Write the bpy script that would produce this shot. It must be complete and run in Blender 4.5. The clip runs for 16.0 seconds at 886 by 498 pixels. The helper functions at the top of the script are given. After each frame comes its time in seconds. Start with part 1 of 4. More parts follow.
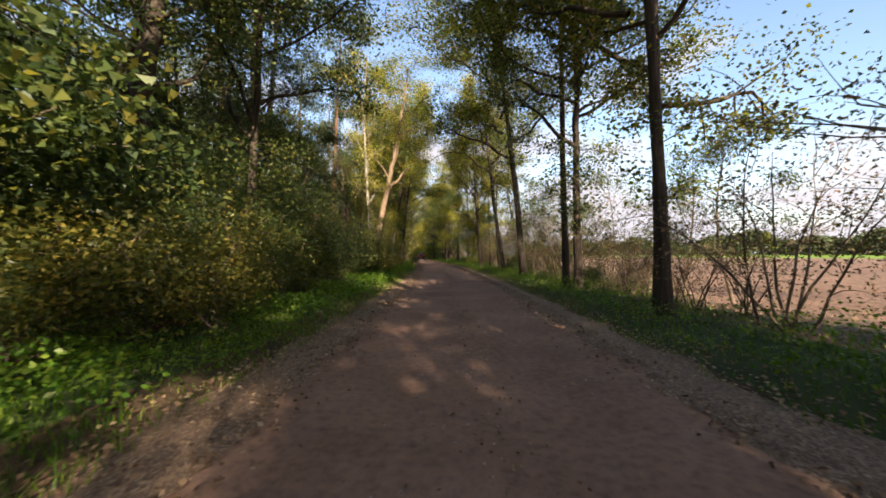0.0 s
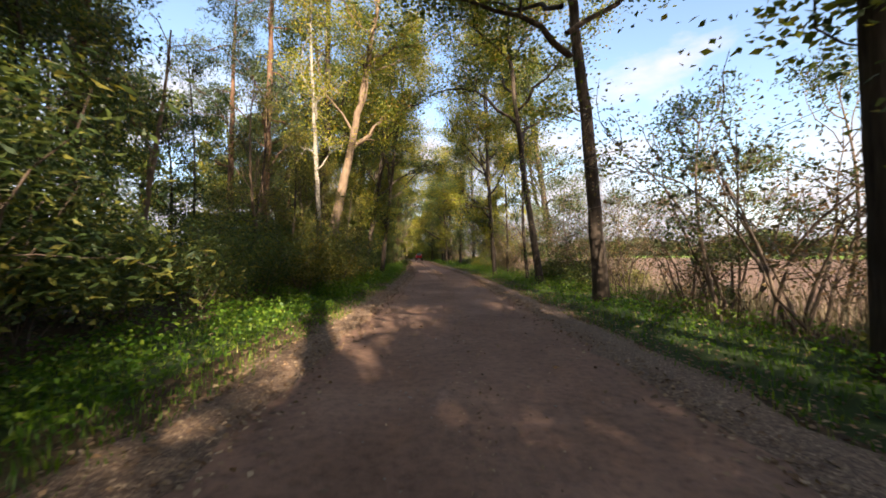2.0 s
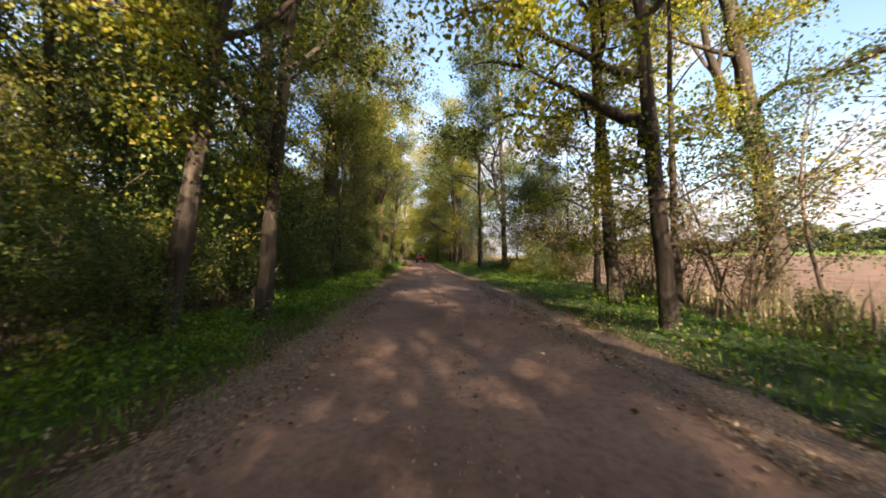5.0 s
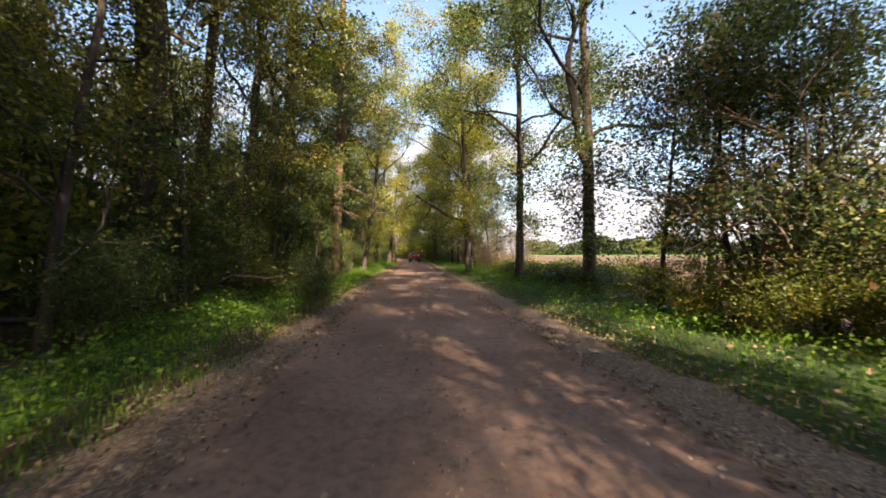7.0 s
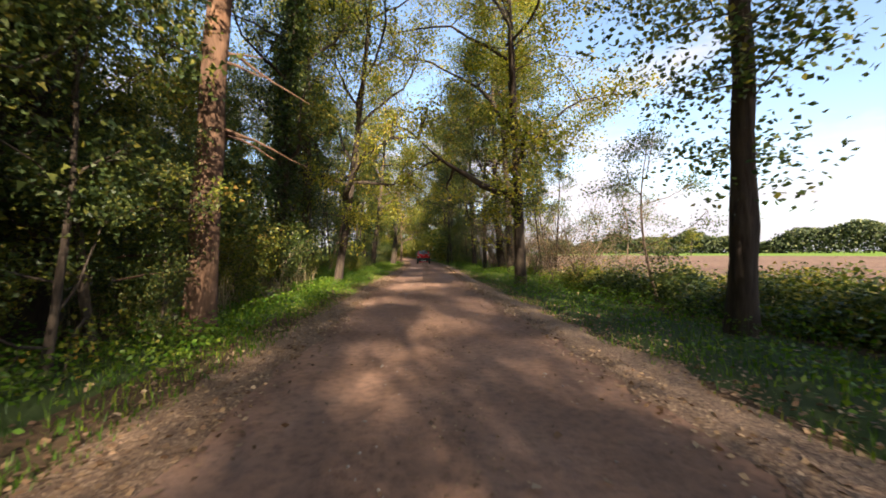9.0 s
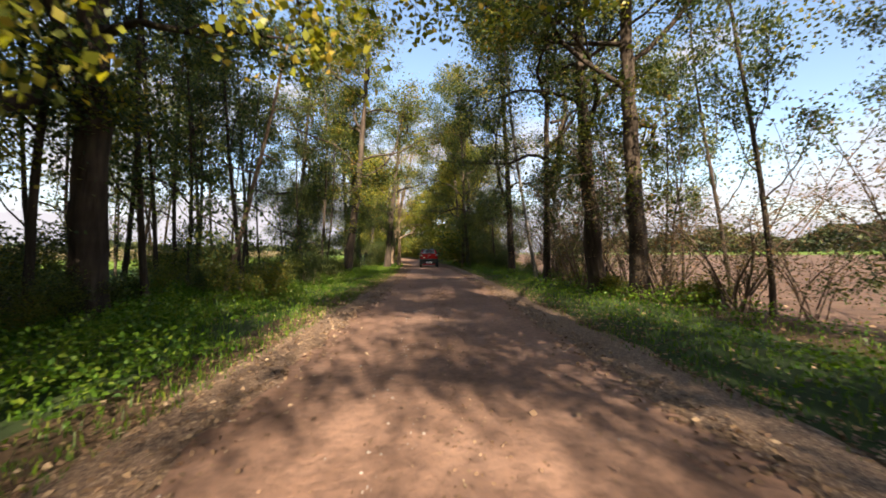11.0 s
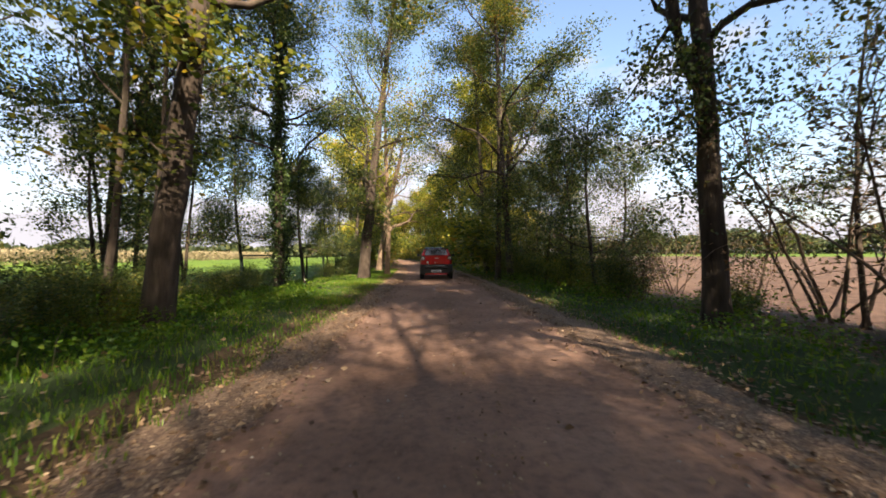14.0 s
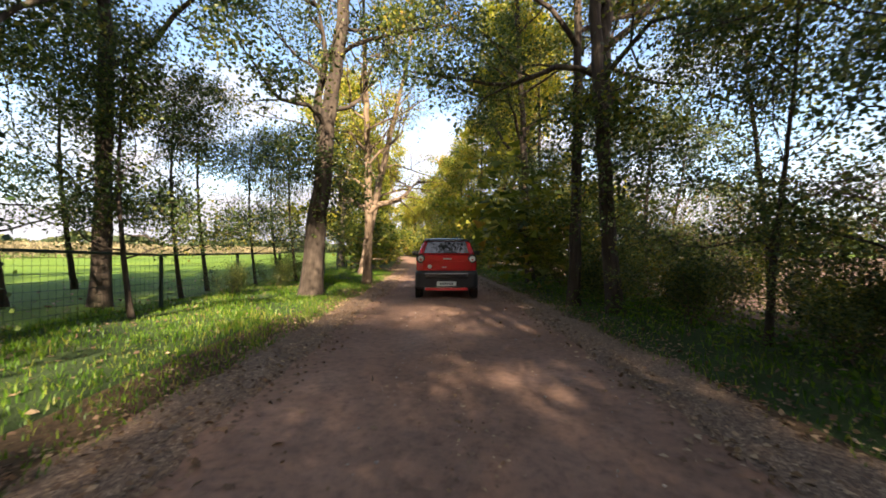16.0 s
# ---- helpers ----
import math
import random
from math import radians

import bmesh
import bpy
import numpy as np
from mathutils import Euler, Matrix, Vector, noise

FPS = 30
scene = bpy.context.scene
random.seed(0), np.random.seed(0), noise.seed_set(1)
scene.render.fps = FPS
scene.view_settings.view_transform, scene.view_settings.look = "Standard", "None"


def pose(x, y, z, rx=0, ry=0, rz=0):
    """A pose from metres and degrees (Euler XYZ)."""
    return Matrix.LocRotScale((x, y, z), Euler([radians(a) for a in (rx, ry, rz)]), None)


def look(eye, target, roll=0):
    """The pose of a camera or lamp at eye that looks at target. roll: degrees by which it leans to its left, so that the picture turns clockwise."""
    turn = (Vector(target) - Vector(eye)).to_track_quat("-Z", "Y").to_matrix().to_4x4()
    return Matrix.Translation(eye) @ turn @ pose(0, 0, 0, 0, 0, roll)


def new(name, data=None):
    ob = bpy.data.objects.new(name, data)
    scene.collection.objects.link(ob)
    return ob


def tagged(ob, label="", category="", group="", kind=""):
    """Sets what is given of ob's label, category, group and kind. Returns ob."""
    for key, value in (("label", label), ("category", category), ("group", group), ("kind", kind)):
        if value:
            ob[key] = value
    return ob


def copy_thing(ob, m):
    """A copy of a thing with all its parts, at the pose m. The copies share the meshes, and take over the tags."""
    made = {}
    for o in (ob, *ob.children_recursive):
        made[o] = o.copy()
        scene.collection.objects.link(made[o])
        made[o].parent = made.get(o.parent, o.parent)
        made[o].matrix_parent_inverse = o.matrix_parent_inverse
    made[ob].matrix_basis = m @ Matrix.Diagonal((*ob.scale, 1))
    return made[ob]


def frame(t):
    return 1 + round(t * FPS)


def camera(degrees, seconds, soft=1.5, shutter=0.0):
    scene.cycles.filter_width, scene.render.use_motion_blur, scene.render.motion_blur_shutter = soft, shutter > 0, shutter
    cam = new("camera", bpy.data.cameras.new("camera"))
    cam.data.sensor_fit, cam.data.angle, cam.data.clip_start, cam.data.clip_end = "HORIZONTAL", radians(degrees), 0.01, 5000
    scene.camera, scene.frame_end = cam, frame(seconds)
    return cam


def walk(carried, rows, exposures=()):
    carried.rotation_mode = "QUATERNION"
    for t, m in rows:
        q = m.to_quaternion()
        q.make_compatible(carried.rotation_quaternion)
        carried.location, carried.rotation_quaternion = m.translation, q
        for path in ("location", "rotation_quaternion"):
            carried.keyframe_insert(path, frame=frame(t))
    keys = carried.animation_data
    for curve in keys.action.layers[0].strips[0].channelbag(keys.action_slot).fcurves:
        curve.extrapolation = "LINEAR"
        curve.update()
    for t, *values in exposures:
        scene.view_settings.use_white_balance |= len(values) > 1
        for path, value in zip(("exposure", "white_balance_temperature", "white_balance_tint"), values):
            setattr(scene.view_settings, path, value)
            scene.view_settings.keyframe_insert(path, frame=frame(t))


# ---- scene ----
cam = camera(96.0, 16.0, soft=1.7, shutter=0.12)
PATH = [
    (0, (-0.022, 0.801, 1.150), (-0.042, 2.801, 1.178), -0.23),
    (0.5, (-0.015, 3.118, 1.150), (-0.034, 5.118, 1.179), -0.19),
    (1, (-0.029, 5.412, 1.150), (-0.046, 7.412, 1.176), -0.28),
    (1.5, (-0.010, 7.713, 1.150), (-0.028, 9.713, 1.178), -0.22),
    (2, (-0.015, 10.184, 1.150), (-0.036, 12.184, 1.182), -0.25),
    (2.5, (0.019, 12.605, 1.150), (-0.013, 14.605, 1.188), -0.27),
    (3, (0.068, 14.992, 1.150), (0.015, 16.991, 1.189), -0.32),
    (3.5, (-0.012, 17.373, 1.150), (-0.081, 19.371, 1.184), -0.46),
    (4, (-0.149, 19.779, 1.150), (-0.225, 21.777, 1.185), -0.89),
    (6.5, (-1.028, 36.511, 1.150), (-1.042, 38.510, 1.180), -0.76),
    (7, (-1.280, 39.049, 1.150), (-1.306, 41.049, 1.177), -0.41),
    (7.5, (-1.532, 41.808, 1.150), (-1.575, 43.807, 1.174), -0.30),
    (8, (-1.750, 44.383, 1.150), (-1.806, 46.382, 1.174), -0.37),
    (8.5, (-1.947, 46.820, 1.150), (-2.015, 48.818, 1.173), -0.46),
    (9, (-2.196, 49.149, 1.150), (-2.266, 51.147, 1.173), -0.44),
    (11.5, (-3.590, 64.062, 1.150), (-3.684, 66.059, 1.170), -0.50),
    (12, (-3.790, 66.312, 1.150), (-3.888, 68.310, 1.175), -0.36),
    (12.5, (-4.000, 68.454, 1.150), (-4.097, 70.451, 1.178), -0.19),
    (13, (-4.208, 70.631, 1.150), (-4.308, 72.628, 1.181), -0.16),
    (13.5, (-4.369, 72.964, 1.150), (-4.479, 74.961, 1.179), -0.31),
    (14, (-4.500, 75.269, 1.150), (-4.622, 77.265, 1.177), -0.48),
    (14.5, (-4.642, 77.486, 1.150), (-4.776, 79.481, 1.174), -0.51),
    (15, (-4.824, 79.854, 1.150), (-4.974, 81.848, 1.175), -0.29),
    (15.5, (-4.998, 82.045, 1.150), (-5.164, 84.038, 1.168), -0.15),
    (16, (-5.102, 84.080, 1.150), (-5.294, 86.071, 1.163), 0.09),
]
walk(cam, [(t, look(eye, target, roll)) for t, eye, target, roll in PATH],
     exposures=[(0, 2, 6700, 12), (1.5, 2.08, 6700, 12), (4, 2.24, 6700, 12), (6.5, 2.33, 6700, 12), (8.5, 2.38, 6700, 12), (9, 2.08, 6700, 12), (11.5, 1.88, 6700, 12), (12.3, 2.13, 6700, 12), (13.5, 2.03, 6700, 12), (14.5, 1.93, 6700, 12), (16, 2.25, 6700, 12)])

# ---- light ----
SUN_AZ, SUN_EL = radians(15.0), radians(28.0)   # behind the camera, a little to the right
world = bpy.data.worlds.new("sky")
scene.world = world
world.use_nodes = True
wn, wl = world.node_tree.nodes, world.node_tree.links
wn.clear()
w_out = wn.new("ShaderNodeOutputWorld")
w_sky = wn.new("ShaderNodeTexSky")
w_sky.sky_type = "NISHITA"
w_sky.sun_disc = False
w_sky.sun_elevation = SUN_EL
w_sky.sun_rotation = math.pi - SUN_AZ
w_sky.dust_density = 1.0
w_sky.ozone_density = 1.0
w_bg = wn.new("ShaderNodeBackground")
w_bg.inputs["Strength"].default_value = 0.085
w_cloud = wn.new("ShaderNodeBackground")
w_cloud.inputs["Color"].default_value = (0.95, 0.93, 1.0, 1)
w_cloud.inputs["Strength"].default_value = 0.26
w_tc = wn.new("ShaderNodeTexCoord")
w_map = wn.new("ShaderNodeMapping")
w_map.inputs["Scale"].default_value = (1.0, 1.0, 2.6)
w_noise = wn.new("ShaderNodeTexNoise")
w_noise.inputs["Scale"].default_value = 2.6
w_noise.inputs["Detail"].default_value = 7
w_noise.inputs["Roughness"].default_value = 0.58
w_sep = wn.new("ShaderNodeSeparateXYZ")
w_low = wn.new("ShaderNodeMath")
w_low.operation = "MULTIPLY_ADD"
w_low.inputs[1].default_value = -0.75
w_low.inputs[2].default_value = 0.25
w_add = wn.new("ShaderNodeMath")
w_ramp = wn.new("ShaderNodeValToRGB")
w_ramp.color_ramp.elements[0].position, w_ramp.color_ramp.elements[1].position = 0.50, 0.66
w_mix = wn.new("ShaderNodeMixShader")
wl.new(w_tc.outputs["Generated"], w_map.inputs["Vector"])
wl.new(w_map.outputs["Vector"], w_noise.inputs["Vector"])
wl.new(w_tc.outputs["Generated"], w_sep.inputs[0])
wl.new(w_sep.outputs["Z"], w_low.inputs[0])
wl.new(w_noise.outputs["Fac"], w_add.inputs[0])
wl.new(w_low.outputs[0], w_add.inputs[1])
wl.new(w_add.outputs[0], w_ramp.inputs["Fac"])
wl.new(w_sky.outputs["Color"], w_bg.inputs["Color"])
wl.new(w_ramp.outputs["Color"], w_mix.inputs["Fac"])
wl.new(w_bg.outputs[0], w_mix.inputs[1])
wl.new(w_cloud.outputs[0], w_mix.inputs[2])
wl.new(w_mix.outputs[0], w_out.inputs["Surface"])

sun_data = bpy.data.lights.new("sun", "SUN")
sun_data.energy, sun_data.angle, sun_data.color = 5.0, radians(0.53), (1.0, 0.88, 0.70)
sun = new("sun", sun_data)
sun.matrix_world = look((40 * math.sin(SUN_AZ), -40 * math.cos(SUN_AZ), 40 * math.tan(SUN_EL)), (0, 0, 0))
scene.view_settings.exposure = 1.6

# ---- materials ----
def material(name):
    m = bpy.data.materials.new(name)
    m.use_nodes = True
    n = m.node_tree.nodes
    return m, n, m.node_tree.links, n["Principled BSDF"]


def ramp(n, stops):
    r = n.new("ShaderNodeValToRGB")
    r.color_ramp.elements[0].position, r.color_ramp.elements[0].color = stops[0][0], (*stops[0][1], 1)
    r.color_ramp.elements[1].position, r.color_ramp.elements[1].color = stops[-1][0], (*stops[-1][1], 1)
    for p, c in stops[1:-1]:
        r.color_ramp.elements.new(p).color = (*c, 1)
    return r


def noise_tex(n, l, scale, detail=5.0, rough=0.55, stretch=None):
    t = n.new("ShaderNodeTexNoise")
    t.inputs["Scale"].default_value, t.inputs["Detail"].default_value, t.inputs["Roughness"].default_value = scale, detail, rough
    tc = n.new("ShaderNodeTexCoord")
    if stretch:
        mp = n.new("ShaderNodeMapping")
        mp.inputs["Scale"].default_value = stretch
        l.new(tc.outputs["Object"], mp.inputs["Vector"])
        l.new(mp.outputs["Vector"], t.inputs["Vector"])
    else:
        l.new(tc.outputs["Object"], t.inputs["Vector"])
    return t


def bump(n, l, height, strength, distance, bsdf):
    b = n.new("ShaderNodeBump")
    b.inputs["Strength"].default_value, b.inputs["Distance"].default_value = strength, distance
    l.new(height, b.inputs["Height"])
    l.new(b.outputs["Normal"], bsdf.inputs["Normal"])


def two_scale(name, big, fine, fine_scale, big_scale, rough=0.9, bump_d=0.02, stretch=None, bump_s=0.6):
    """Fine grain tinted by a broad drift of colour."""
    m, n, l, b = material(name)
    t1 = noise_tex(n, l, big_scale, 4, 0.6)
    t2 = noise_tex(n, l, fine_scale, 8, 0.65, stretch)
    r1, r2 = ramp(n, big), ramp(n, fine)
    l.new(t1.outputs["Fac"], r1.inputs["Fac"])
    l.new(t2.outputs["Fac"], r2.inputs["Fac"])
    x = n.new("ShaderNodeMix")
    x.data_type, x.blend_type = "RGBA", "MULTIPLY"
    x.inputs[0].default_value = 1.0
    l.new(r1.outputs["Color"], x.inputs[6])
    l.new(r2.outputs["Color"], x.inputs[7])
    l.new(x.outputs[2], b.inputs["Base Color"])
    b.inputs["Roughness"].default_value = rough
    b.inputs["Specular IOR Level"].default_value = 0.25
    bump(n, l, t2.outputs["Fac"], bump_s, bump_d, b)
    return m


def leaf_material(name, stops, glow=0.35, rough=0.45):
    """Thin leaves: each one its own tint, some light passing through."""
    m, n, l, b = material(name)
    g = n.new("ShaderNodeNewGeometry")
    t = noise_tex(n, l, 0.55, 2, 0.5)
    mx = n.new("ShaderNodeMath")
    mx.operation = "MULTIPLY_ADD"
    mx.inputs[1].default_value, mx.inputs[2].default_value = 0.9, -0.45
    l.new(t.outputs["Fac"], mx.inputs[0])
    ad = n.new("ShaderNodeMath")
    l.new(g.outputs["Random Per Island"], ad.inputs[0])
    l.new(mx.outputs[0], ad.inputs[1])
    r = ramp(n, stops)
    l.new(ad.outputs[0], r.inputs["Fac"])
    l.new(r.outputs["Color"], b.inputs["Base Color"])
    b.inputs["Roughness"].default_value = rough
    b.inputs["Specular IOR Level"].default_value = 0.3
    tr = n.new("ShaderNodeBsdfTranslucent")
    hs = n.new("ShaderNodeHueSaturation")
    hs.inputs["Value"].default_value, hs.inputs["Saturation"].default_value = 1.25, 1.1
    l.new(r.outputs["Color"], hs.inputs["Color"])
    l.new(hs.outputs["Color"], tr.inputs["Color"])
    s = n.new("ShaderNodeMixShader")
    s.inputs[0].default_value = glow
    l.new(b.outputs[0], s.inputs[1])
    l.new(tr.outputs[0], s.inputs[2])
    l.new(s.outputs[0], n["Material Output"].inputs["Surface"])
    return m


def plain(name, colour, rough=0.5, metal=0.0, coat=0.0, grain=0.08, scale=20.0):
    m, n, l, b = material(name)
    t = noise_tex(n, l, scale, 5)
    r = ramp(n, [(0.3, tuple(c * (1 - grain) for c in colour)), (0.7, tuple(min(1, c * (1 + grain)) for c in colour))])
    l.new(t.outputs["Fac"], r.inputs["Fac"])
    l.new(r.outputs["Color"], b.inputs["Base Color"])
    b.inputs["Roughness"].default_value, b.inputs["Metallic"].default_value, b.inputs["Coat Weight"].default_value = rough, metal, coat
    return m


W = (1, 1, 1)
M_DIRT = two_scale("packed_sandy_dirt", [(0.3, (0.195, 0.110, 0.074)), (0.55, (0.265, 0.154, 0.107)), (0.75, (0.34, 0.207, 0.146))],
                   [(0.25, (0.55, 0.55, 0.56)), (0.5, (0.95, 0.95, 0.95)), (0.8, (1.25, 1.2, 1.15))], 14.0, 0.7, 0.92, 0.03)
M_LITTERFLOOR = two_scale("leafy_forest_floor", [(0.3, (0.055, 0.036, 0.022)), (0.55, (0.10, 0.065, 0.036)), (0.8, (0.08, 0.075, 0.03))],
                          [(0.3, (0.4, 0.4, 0.4)), (0.7, (1.3, 1.2, 1.1))], 22.0, 0.8, 0.95, 0.05)
def litter_material(name):
    """A trodden carpet of small leaves: one tint for each cell."""
    m, n, l, b = material(name)
    tc = n.new("ShaderNodeTexCoord")
    v = n.new("ShaderNodeTexVoronoi")
    v.inputs["Scale"].default_value = 62.0
    v.inputs["Randomness"].default_value = 1.0
    wv = noise_tex(n, l, 26.0, 3, 0.6)
    dm = n.new("ShaderNodeVectorMath")
    dm.operation = "MULTIPLY_ADD"
    dm.inputs[1].default_value = (0.05, 0.05, 0.05)
    l.new(wv.outputs["Color"], dm.inputs[0])
    l.new(tc.outputs["Object"], dm.inputs[2])
    l.new(dm.outputs[0], v.inputs["Vector"])
    sp = n.new("ShaderNodeSeparateColor")
    l.new(v.outputs["Color"], sp.inputs[0])
    r = ramp(n, [(0.0, (0.085, 0.048, 0.030)), (0.45, (0.150, 0.090, 0.055)), (0.8, (0.22, 0.138, 0.085)), (1.0, (0.35, 0.240, 0.155))])
    l.new(sp.outputs[0], r.inputs["Fac"])
    l.new(r.outputs["Color"], b.inputs["Base Color"])
    b.inputs["Roughness"].default_value = 0.85
    bump(n, l, v.outputs["Distance"], 0.5, 0.012, b)
    return m


M_LITTER = litter_material("trodden_leaf_carpet")
M_FIELD = two_scale("ploughed_soil", [(0.3, (0.130, 0.076, 0.051)), (0.7, (0.205, 0.127, 0.087))],
                    [(0.3, (0.45, 0.45, 0.45)), (0.7, (1.2, 1.15, 1.1))], 3.2, 0.05, 0.95, 0.12, (1.0, 0.35, 1.0), 1.0)
M_MEADOW = two_scale("short_meadow_grass", [(0.3, (0.090, 0.165, 0.010)), (0.7, (0.15, 0.22, 0.016))],
                     [(0.3, (0.6, 0.6, 0.6)), (0.7, (1.15, 1.15, 1.1))], 9.0, 0.12, 0.9, 0.05)
# dark green for the verges: their shade is put into the turf colour
M_TURF = two_scale("shade_darkened_turf", [(0.3, (0.030, 0.048, 0.014)), (0.55, (0.050, 0.078, 0.018)), (0.8, (0.075, 0.075, 0.030))], [(0.3, (0.6, 0.6, 0.6)), (0.7, W)], 60.0, 1.2, 0.95, 0.03)
M_BARK = two_scale("furrowed_oak_bark", [(0.3, (0.040, 0.030, 0.023)), (0.55, (0.070, 0.053, 0.040)), (0.8, (0.062, 0.062, 0.036))],
                   [(0.3, (0.35, 0.33, 0.32)), (0.65, (1.3, 1.25, 1.2))], 9.0, 1.3, 0.95, 0.05, (1, 1, 0.16), 1.0)
M_PINE = two_scale("flaky_pine_bark", [(0.3, (0.075, 0.048, 0.035)), (0.55, (0.13, 0.075, 0.048)), (0.75, (0.22, 0.115, 0.068))],
                   [(0.3, (0.4, 0.38, 0.36)), (0.65, (1.25, 1.2, 1.15))], 8.0, 0.8, 0.95, 0.04, (1, 1, 0.25), 1.0)
M_BIRCH = two_scale("pale_birch_bark", [(0.3, (0.19, 0.158, 0.122)), (0.7, (0.33, 0.285, 0.228))],
                    [(0.36, (0.16, 0.14, 0.13)), (0.46, (1, 1, 1)), (0.7, (1.1, 1.1, 1.1))], 5.0, 0.9, 0.8, 0.015, (1, 1, 3.2), 0.6)
M_PALE = two_scale("sunlit_beige_bark", [(0.3, (0.12, 0.082, 0.055)), (0.7, (0.225, 0.157, 0.104))],
                   [(0.3, (0.55, 0.52, 0.5)), (0.6, (1.1, 1.08, 1.05))], 7.0, 0.8, 0.9, 0.02, (1, 1, 0.4), 0.7)
M_TWIG = plain("thin_brown_twig", (0.12, 0.080, 0.055), 0.9)
M_DRYTWIG = plain("dry_pale_twig", (0.33, 0.25, 0.17), 0.9)
M_OAKLEAF = leaf_material("oak_leaf_turning", [(0.0, (0.036, 0.056, 0.012)), (0.3, (0.088, 0.112, 0.020)), (0.62, (0.165, 0.178, 0.028)), (0.9, (0.27, 0.235, 0.040)), (1.0, (0.30, 0.18, 0.04))], 0.5)
M_GREENLEAF = leaf_material("deep_green_leaf", [(0.0, (0.026, 0.044, 0.016)), (0.45, (0.062, 0.092, 0.026)), (0.78, (0.118, 0.142, 0.032)), (1.0, (0.23, 0.20, 0.042))], 0.45)
M_YELLOWLEAF = leaf_material("yellowing_leaf", [(0.0, (0.090, 0.112, 0.014)), (0.35, (0.20, 0.215, 0.026)), (0.72, (0.33, 0.305, 0.040)), (1.0, (0.44, 0.31, 0.06))], 0.5)
M_OCHRELEAF = leaf_material("ochre_shrub_leaf", [(0.0, (0.040, 0.050, 0.012)), (0.4, (0.085, 0.092, 0.018)), (0.75, (0.165, 0.150, 0.026)), (1.0, (0.29, 0.215, 0.045))], 0.4)
M_NEEDLE = leaf_material("pine_needles", [(0.0, (0.022, 0.036, 0.015)), (0.5, (0.045, 0.066, 0.024)), (1.0, (0.09, 0.105, 0.04))], 0.15)
M_IVY = leaf_material("glossy_ivy_leaf", [(0.0, (0.014, 0.030, 0.010)), (0.5, (0.040, 0.070, 0.018)), (1.0, (0.10, 0.13, 0.03))], 0.2, 0.3)
M_SHRUB = leaf_material("browning_shrub_leaf", [(0.0, (0.05, 0.045, 0.020)), (0.4, (0.085, 0.085, 0.028)), (0.75, (0.17, 0.115, 0.045)), (1.0, (0.25, 0.13, 0.06))], 0.35)
M_GRASS = leaf_material("verge_grass_blade", [(0.0, (0.034, 0.090, 0.006)), (0.5, (0.080, 0.165, 0.010)), (0.85, (0.165, 0.235, 0.018)), (1.0, (0.28, 0.26, 0.06))], 0.45)
M_DRYGRASS = leaf_material("dry_straw_blade", [(0.0, (0.14, 0.11, 0.06)), (0.6, (0.28, 0.22, 0.12)), (1.0, (0.40, 0.32, 0.18))], 0.3, 0.6)
M_HERB = leaf_material("nettle_leaf", [(0.0, (0.034, 0.085, 0.008)), (0.5, (0.085, 0.165, 0.014)), (1.0, (0.19, 0.25, 0.03))], 0.45)
M_DEADLEAF = leaf_material("fallen_leaf", [(0.0, (0.115, 0.066, 0.039)), (0.45, (0.180, 0.108, 0.062)), (0.8, (0.27, 0.175, 0.100)), (1.0, (0.44, 0.31, 0.19))], 0.05, 0.7)
M_FARLEAF = leaf_material("far_wood_foliage", [(0.0, (0.026, 0.040, 0.019)), (0.5, (0.055, 0.072, 0.028)), (1.0, (0.125, 0.130, 0.048))], 0.2, 0.7)
M_STONE = plain("small_road_stone", (0.30, 0.25, 0.21), 0.85, grain=0.35, scale=3.0)

# ---- plan ----
ROAD_Y = [-60, -20, 0, 10, 20, 35, 44, 50, 63, 75, 86, 95, 110, 130, 155, 190, 240]
ROAD_X = [0.4, 0.1, 0.0, 0.0, -0.15, -0.85, -1.75, -2.3, -3.6, -4.4, -5.4, -6.4, -8.6, -12.4, -18.5, -29, -46]
_yy = np.linspace(-400, 900, 2601)
_xx = np.interp(_yy, ROAD_Y, ROAD_X)
_xx = np.convolve(np.pad(_xx, 12, mode="edge"), np.ones(25) / 25, "valid")


def cx(y):
    """Middle of the lane at y."""
    return np.interp(y, _yy, _xx)


def hash_noise(x, y, s):
    """Smooth value noise from summed sines, about -1 to 1."""
    return (np.sin(x * 1.7 / s + 1.3) * np.cos(y * 1.3 / s + 0.7) + 0.6 * np.sin(x * 3.1 / s + y * 2.3 / s + 2.1) + 0.4 * np.cos(x * 5.3 / s - y * 4.7 / s)) / 2.0


LANE = 0.22            # the lane's middle lies this far to the field side of the wheel line


def ground_z(x, y):
    """Height of the land: flat lane, low shoulders, uneven wood floor."""
    s = x - cx(y) - LANE
    shoulder = np.clip((np.abs(s) - 1.7) / 1.2, 0, 1)
    z = 0.10 * shoulder * (1 + 0.6 * hash_noise(x, y, 1.6)) - 0.02
    z += np.where(s < -3.0, np.clip((-s - 3.0) / 5, 0, 1) * (0.10 + 0.16 * hash_noise(x, y, 3.0)), 0)
    z += np.where(s > 3.5, -np.clip((s - 4.5) / 2.5, 0, 1) * 0.10, 0)
    return z


def fast_mesh(name, verts, faces, mat, smooth=False):
    """A mesh from arrays: verts (n,3), faces (m,k)."""
    me = bpy.data.meshes.new(name)
    verts, faces = np.asarray(verts, np.float32), np.asarray(faces, np.int32)
    k = faces.shape[1]
    me.vertices.add(len(verts))
    me.vertices.foreach_set("co", verts.ravel())
    me.loops.add(faces.size)
